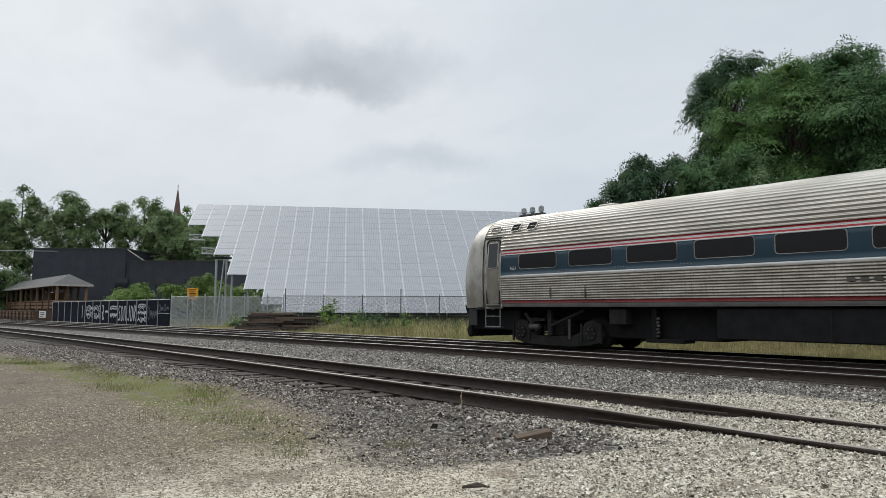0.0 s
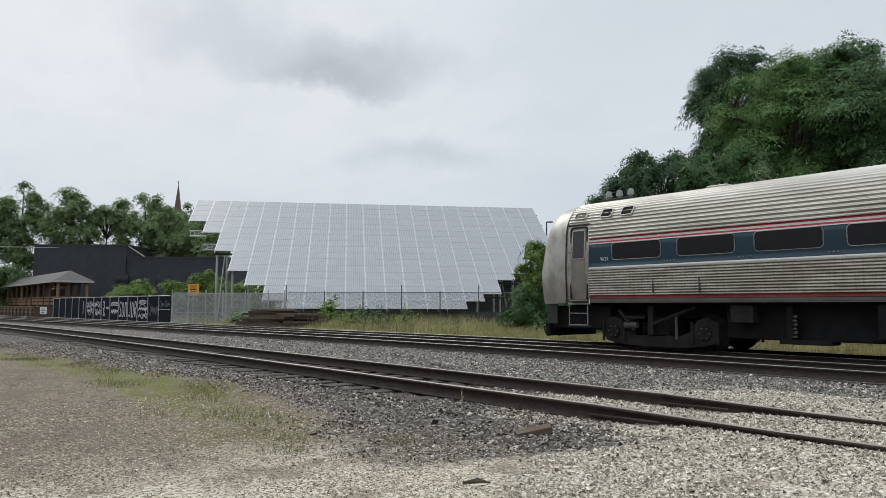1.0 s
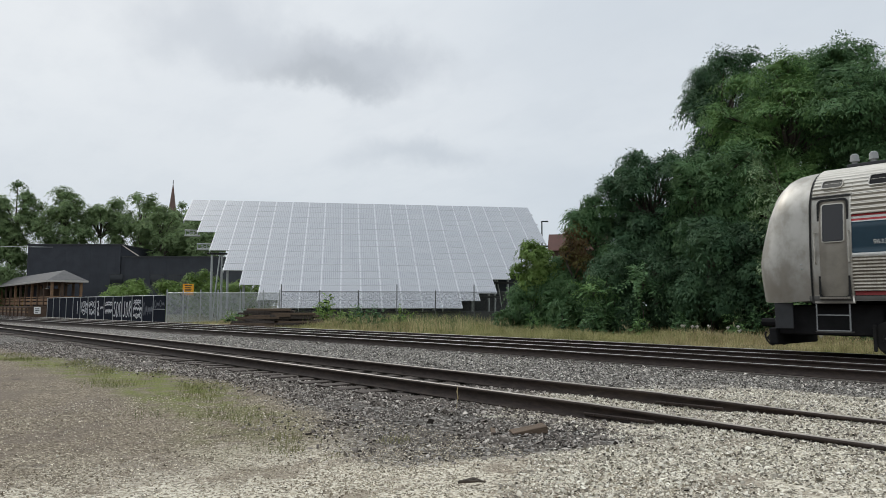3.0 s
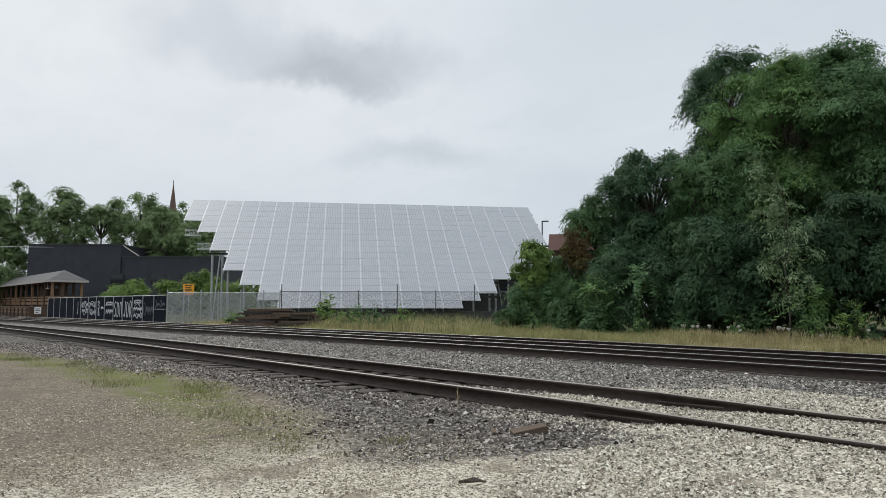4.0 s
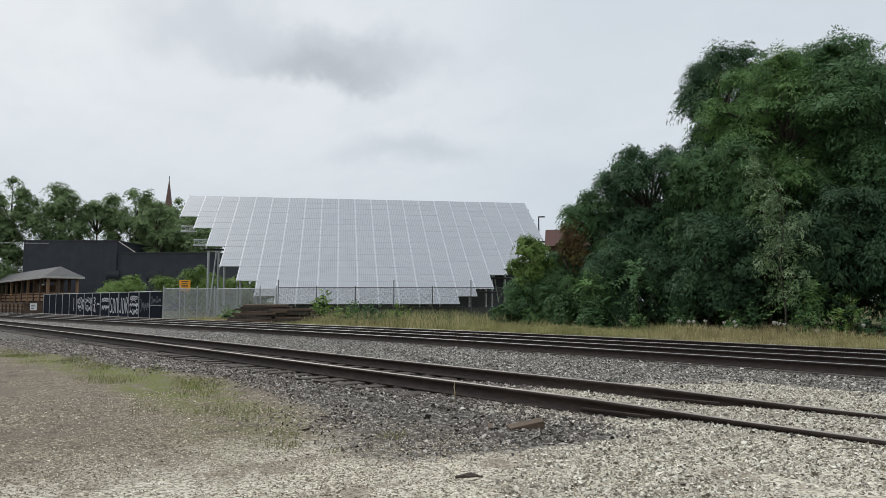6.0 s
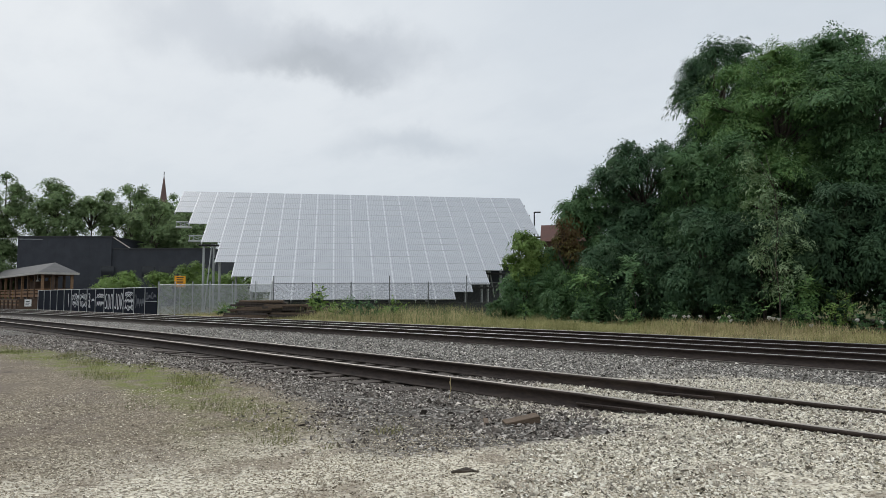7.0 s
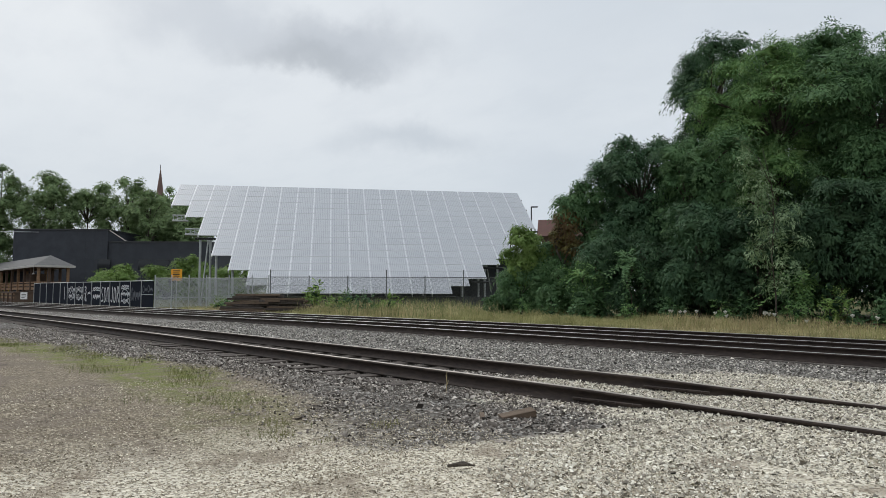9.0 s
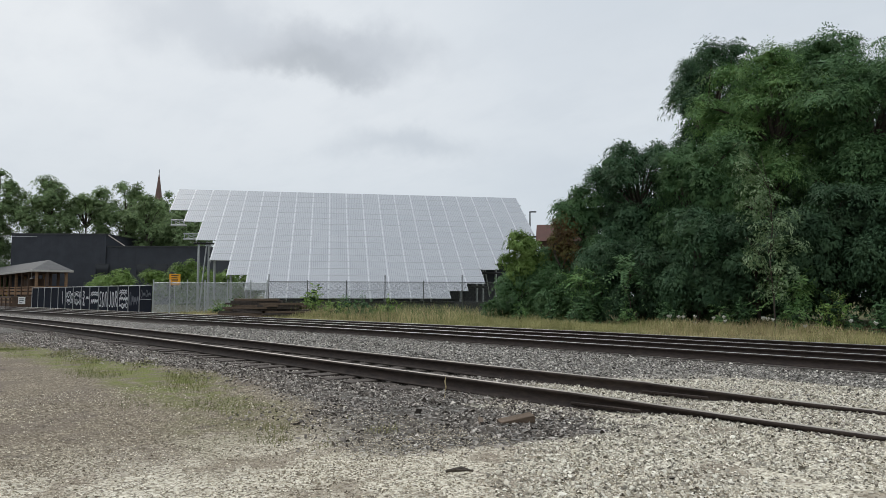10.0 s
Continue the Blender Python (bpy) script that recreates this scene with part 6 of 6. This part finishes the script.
def nose_section(t):
    """The rounded cab end: body outlines that shrink and round off towards the tip."""
    V, Fc = [], []
    n = 40
    secs = []
    for u, shrink, zlo in ((-0.80, 0.0, 1.36), (-1.10, 0.010, 1.34), (-1.42, 0.04, 1.32), (-1.68, 0.10, 1.31), (-1.92, 0.21, 1.32), (-2.08, 0.38, 1.34), (-2.19, 0.66, 1.38), (-2.25, 1.03, 1.44), (-2.26, 1.30, 1.50)):
        ring_pts = []
        for i in range(n + 1):
            f = i / n
            if f < 0.30:
                z = zlo + (ZRED - zlo) * f / 0.30
                y = half_at(z)
            else:
                a = math.pi / 2 * (f - 0.30) / 0.70
                y = half_at(ZRED) * math.cos(a) ** 0.72 if a < math.pi / 2 - 1e-6 else 0.0
                z = ZRED + (ZTOP - ZRED) * math.sin(a) ** 0.95
            yy = max(0.0, y - shrink) if y > 0 else 0.0
            rake = 0.0 if z < 2.3 else (z - 2.3) * 0.21
            rake += 0.10 * max(0, 2.0 - z)
            top = ZTOP - z
            uu = u + rake * min(1.0, ((-0.80 - u) / 1.35) ** 1.6)
            zz = z - shrink * 0.40 * max(0.0, (z - ZRED) / (ZTOP - ZRED)) - (0.30 * shrink if z > 2.6 else 0.0) * (z - 2.6)
            ring_pts.append((uu, yy, zz))
        secs.append(ring_pts)
    for s in (-1, 1):
        base = len(V)
        for r in secs:
            V += [(a, s * b, c) for a, b, c in r]
        k = n + 1
        for i in range(len(secs) - 1):
            for j in range(n):
                q = (base + i * k + j, base + i * k + j + 1, base + (i + 1) * k + j + 1, base + (i + 1) * k + j)
                Fc.append(q if s < 0 else q[::-1])
        last = base + (len(secs) - 1) * k
        c = len(V)
        V.append((-2.25, 0, 2.2))
        for j in range(n):
            Fc.append((last + j, last + j + 1, c, c) if s < 0 else (last + j + 1, last + j, c, c))
    bm = bmesh.new()
    vs = [bm.verts.new(v) for v in V]
    for f in Fc:
        q = [vs[i] for i in dict.fromkeys(f)]
        if len({tuple(round(x, 5) for x in v.co) for v in q}) >= 3:
            try:
                bm.faces.new(q)
            except ValueError:
                pass
    bmesh.ops.remove_doubles(bm, verts=bm.verts, dist=0.002)
    bmesh.ops.recalc_face_normals(bm, faces=bm.faces)
    nose = part("nose", bm, M_NOSE, t, "rounded dull stainless steel cab end", True)
    ring_low = [(half_at(z), z) for z in np.linspace(1.30, ZRED, 10)] + roof_pts(30)[1:]
    strip("door_bay_skin", [(y - 0.004, z) for y, z in ring_low], -0.80, 0.0, M_NOSE, t, "", 0.05)
    strip("cab_seam", [(y + 0.012, z) for y, z in ring_low], -0.845, -0.80, M_BOGIE, t, "dark weather seal", 0.03)
    strip("body_seam", [(y + 0.016, z) for y, z in ring_low if z < 3.9], -0.03, 0.0, M_STAINLESS, t, "", 0.03)
    strip("roof_lip", [(np.interp(z, [q[1] for q in ring_low], [q[0] for q in ring_low]) + 0.030, z) for z in (3.585, 3.60, 3.622)], -0.80, 0.95, M_BOGIE, t, "dark drip edge", 0.03)
    for z in (2.05, 2.15):
        part("grab_iron", rods(((-1.02, -HALF + 0.02, z), (-1.02, -HALF - 0.06, z), 0.012), n=6), M_STEEL, nose)
    part("windscreen", boxes((-2.03, -1.97, -0.75, 0.75, 2.75, 3.35), bevel=0.02), M_GLASS, nose)


def door(t):
    a, b = -0.64, -0.10
    y = -(HALF + 0.004)
    def bar(m):
        return lambda z: -(half_at(z) + m)
    bm = bmesh.new()
    zs = np.linspace(1.45, 3.50, 12)
    f = [[bm.verts.new((u, -(half_at(z) + 0.006), z)) for z in zs] for u in (a, b)]
    g = [[bm.verts.new((u, -(half_at(z) - 0.03), z)) for z in zs] for u in (a, b)]
    for i in range(len(zs) - 1):
        bm.faces.new((f[0][i], f[1][i], f[1][i + 1], f[0][i + 1]))
        bm.faces.new((f[0][i], f[0][i + 1], g[0][i + 1], g[0][i]))
        bm.faces.new((f[1][i + 1], f[1][i], g[1][i], g[1][i + 1]))
    d = part("door", bm, M_DOOR, t, "narrow grey steel cab door", True)
    lean = math.degrees(math.atan((half_at(2.7) - half_at(3.4)) / 0.7))
    bm = rounded(bmesh.new(), a + 0.07, b - 0.05, 2.62, 3.42, 0.04, -0.030, 0.02)
    for v in bm.verts:
        v.co.y += -half_at(v.co.z)
    part("door_window", bm, M_GLASS, d, "dark door window")
    bm = ring(bmesh.new(), a + 0.07, b - 0.05, 2.62, 3.42, 0.04, -0.036, 0.022, 0.03)
    for v in bm.verts:
        v.co.y += -half_at(v.co.z)
    part("door_window_frame", bm, M_STAINLESS, d)
    bm = ring(bmesh.new(), a, b, 1.45, 3.50, 0.06, -0.026, 0.044, 0.03)
    for v in bm.verts:
        v.co.y += -half_at(v.co.z)
    part("door_seal", bm, M_RUBBER, d, "black door seal")
    for u in (a - 0.08, b + 0.05):
        pts = [(u, y + 0.02, 2.15), (u, y - 0.05, 2.18), (u, y - 0.05, 2.80), (u, y + 0.02, 2.83)]
        part("handrail", rods(*[(pts[i], pts[i + 1], 0.014) for i in range(3)], n=6), M_STAINLESS, d, "bright steel handrail")
    part("threshold", boxes((a - 0.03, b + 0.03, y - 0.01, y + 0.04, 1.40, 1.44)), M_STAINLESS, d)


WHEELS = []
BOGIES = (1.95, 19.6)


def side_frames(b):
    """Two cast side frames, dipped between the axles, and the bolster that joins them."""
    line = [(-1.74, 0.52), (-1.64, 0.86), (-1.40, 0.98), (-1.12, 0.90), (-0.98, 0.58), (-0.62, 0.44), (0.62, 0.44), (0.98, 0.58), (1.12, 0.90), (1.40, 0.98), (1.64, 0.86), (1.74, 0.52),
            (1.62, 0.32), (1.30, 0.24), (0.92, 0.24), (0.62, 0.17), (-0.62, 0.17), (-0.92, 0.24), (-1.30, 0.24), (-1.62, 0.32)]
    bm = boxes((b - 0.45, b + 0.45, -1.0, 1.0, 0.45, 0.95), bevel=0.05)
    for s in (-1, 1):
        near = [bm.verts.new((b + x, s * 1.17, z)) for x, z in line]
        back = [bm.verts.new((b + x, s * 1.02, z)) for x, z in line]
        k = len(line)
        bm.faces.new(near)
        bm.faces.new(back[::-1])
        sides = [bm.faces.new((near[i], back[i], back[(i + 1) % k], near[(i + 1) % k])) for i in range(k)]
        edges = [e for f in sides for e in f.edges if e.verts[0] in near and e.verts[1] in near]
        bmesh.ops.bevel(bm, geom=list(set(edges)), offset=0.035, segments=2, profile=0.5, affect="EDGES")
    bmesh.ops.recalc_face_normals(bm, faces=bm.faces)
    return bm


def undergear(t):
    part("centre_sill", boxes((-1.2, 23.5, -0.6, 0.6, 0.95, ZS + 0.02)), M_UNDER, t)
    part("pilot", boxes((-1.95, -1.75, -1.15, 1.15, 0.36, 0.75), (-1.78, 0.4, -1.05, 1.05, 0.60, 1.27), bevel=0.03), M_UNDER, t, "black end pilot")
    for q in (-1, 1):
        part("skirt_plate", boxes((-1.72, -1.32, q * 1.30 - 0.02, q * 1.30 + 0.02, 0.74, 1.32), bevel=0.01), M_DARKSTEEL, t, "dull grey steel skirt plate")
    for u, y in ((-1.98, -1.02), (-1.90, -0.60), (0.52, -1.18)):
        loop = bmesh.new()
        pts = [(u + 0.11 * math.sin(k * 0.55), y, 0.50 - 0.15 * math.cos(k * 0.55 - 2.6)) for k in range(11)]
        for p, q in zip(pts, pts[1:]):
            rod(loop, p, q, 0.022, n=6)
        part("brake_hose", loop, M_RUBBER, t, "black brake hose hanging in a loop")
    part("coupler", rods(((-2.6, 0, 0.85), (-1.7, 0, 0.85), 0.10), n=8), M_UNDER, t)
    for y in (-0.9, -0.72, 0.75):
        hose = rods(((-1.92, y, 0.72), (-2.08, y, 0.50), 0.03), ((-2.08, y, 0.51), (-1.96, y, 0.36), 0.03), n=6)
        part("air_hose", hose, M_RUBBER, t, "hanging black air hose")
    st = part("step", rods(((-0.78, -1.42, 1.28), (-0.78, -1.42, 0.72), 0.012), ((-0.12, -1.42, 1.28), (-0.12, -1.42, 0.72), 0.015), ((-0.78, -1.42, 0.72), (-0.12, -1.42, 0.72), 0.012), ((-0.78, -1.42, 1.05), (-0.12, -1.42, 1.05), 0.012), n=6), M_ANTENNA, t, "steel ladder step")
    part("tread", boxes((-0.80, -0.10, -1.46, -1.26, 0.68, 0.71)), M_SILL, st)
    for b in BOGIES:
        truck = part("truck", side_frames(b), M_BOGIE, t, "heavy grimy cast steel truck frame")
        for s in (-1, 1):
            for e in (-1.35, 1.35):
                cap = part("axle_cap", rods(((b + e, s * 1.15, 0.58), (b + e, s * 1.215, 0.58), 0.20, 0.18), n=18), M_UNDER, truck)
                for k in range(6):
                    a = k * math.pi / 3
                    part("bolt", rods(((b + e + 0.14 * math.cos(a), s * 1.21, 0.58 + 0.14 * math.sin(a)), (b + e + 0.14 * math.cos(a), s * 1.235, 0.58 + 0.14 * math.sin(a)), 0.022), n=6), M_SILL, cap)
                for q in (-0.34, 0.34):
                    part("pedestal_rib", boxes((b + e + q - 0.035, b + e + q + 0.035, s * 1.19 - 0.03, s * 1.19 + 0.03, 0.30, 0.86), bevel=0.015), M_BOGIE, truck)
            for q in (-0.42, -0.28, 0.28, 0.42):
                part("bolster_spring", rods(*[((b + q, s * 1.08, 0.46 + 0.075 * j), (b + q, s * 1.08, 0.50 + 0.075 * j), 0.075) for j in range(5)], n=10), M_UNDER, truck)
            part("brake_cylinder", rods(((b - 0.95, s * 1.20, 0.74), (b - 0.58, s * 1.20, 0.74), 0.10, 0.08), n=12), M_SILL, truck)
            part("brake_lever", boxes((b + 0.55, b + 0.62, s * 1.2 - 0.03, s * 1.2 + 0.03, 0.40, 1.0), bevel=0.01), M_SILL, truck)
            part("strut", boxes((b - 0.22, b - 0.08, s * 1.20 - 0.05, s * 1.20 + 0.05, 0.5, 1.25)), M_BOGIE, truck)
            part("traction_rod", rods(((b - 0.1, s * 1.22, 0.78), (b + 1.15, s * 1.22, 1.24), 0.045), n=8), M_BOGIE, truck, "slanting grey rod")
            part("spring", rods(*[((b - 0.75, s * 1.10, 0.52 + 0.07 * j), (b - 0.75, s * 1.10, 0.56 + 0.07 * j), 0.13) for j in range(6)], n=12), M_UNDER, truck)
            part("damper", rods(((b - 1.15, s * 1.22, 1.15), (b - 0.65, s * 1.22, 0.6), 0.05), n=8), M_BOGIE, truck)
            part("bracket", boxes((b - 0.95, b - 0.35, s * 1.2 - 0.04, s * 1.2 + 0.04, 0.92, 1.0)), M_BOGIE, truck)
            for e in (-1.35, 1.35):
                part("axle_box", rods(((b + e, s * 1.18, 0.58), (b + e, s * 0.95, 0.58), 0.19), n=14), M_BOGIE, truck)
        for e in (-1.35, 1.35):
            for s in (-1, 1):
                bm = bmesh.new()
                for y0, y1, r in ((s * 0.68, s * 0.81, 0.455), (s * 0.65, s * 0.68, 0.482), (s * 0.80, s * 0.825, 0.36), (s * 0.81, s * 0.86, 0.11)):
                    rod(bm, (0, y0, 0), (0, y1, 0), r, n=28)
                for k in range(5):
                    a = k * 2 * math.pi / 5
                    rod(bm, (0.24 * math.cos(a), s * 0.82, 0.24 * math.sin(a)), (0.24 * math.cos(a), s * 0.835, 0.24 * math.sin(a)), 0.035, n=8)
                wheel = part("wheel", bm, M_BOGIE, t, "dark steel wheel", True)
                wheel.matrix_basis = pose(b + e, 0, 0.585)
                WHEELS.append((wheel, b + e))
    part("equipment_case", boxes((3.75, 7.18, -0.95, 0.95, 0.47, ZS + 0.02), bevel=0.03), M_UNDER, t, "black underfloor case")
    part("equipment_box", boxes((4.05, 4.6, -1.35, -0.9, 0.86, 1.28), bevel=0.02), M_BOGIE, t)
    part("lifting_pad", boxes((5.15, 6.25, -1.25, -0.7, 0.40, 0.50), (5.3, 5.45, -1.2, -0.9, 0.48, 1.28), bevel=0.01), M_UNDER, t)
    for j in range(6):
        part("coil", rods(((5.5 + 0.03 * (j % 2), -1.22, 0.55 + 0.09 * j), (5.5, -1.22, 0.60 + 0.09 * j), 0.045), n=12), M_SILL, t)
    part("equipment_box", boxes((7.2, 15.8, -1.36, 1.36, 0.55, 1.30), bevel=0.03), M_UNDER, t, "long black underfloor equipment case")
    for u in (9.8, 11.4, 13.0, 14.6):
        part("case_seam", boxes((u - 0.02, u + 0.02, -1.372, -1.355, 0.56, 1.24)), M_BOGIE, t)


CAR = cab_car()


# ---- what moves ----
SPEED, START = 3.475, -15.78


def motions():
    walk(CAR, [(t, pose(START + SPEED * t, CAR_Y, 0.0)) for t in (0.0, 2.5, 5.0, 7.5, 10.0)])
    rate = math.degrees(SPEED / 0.455)
    for wheel, u in WHEELS:
        walk(wheel, [(k * 0.2, pose(u, 0, 0.585, 0, (rate * k * 0.2) % 360, 0)) for k in range(51)])


motions()
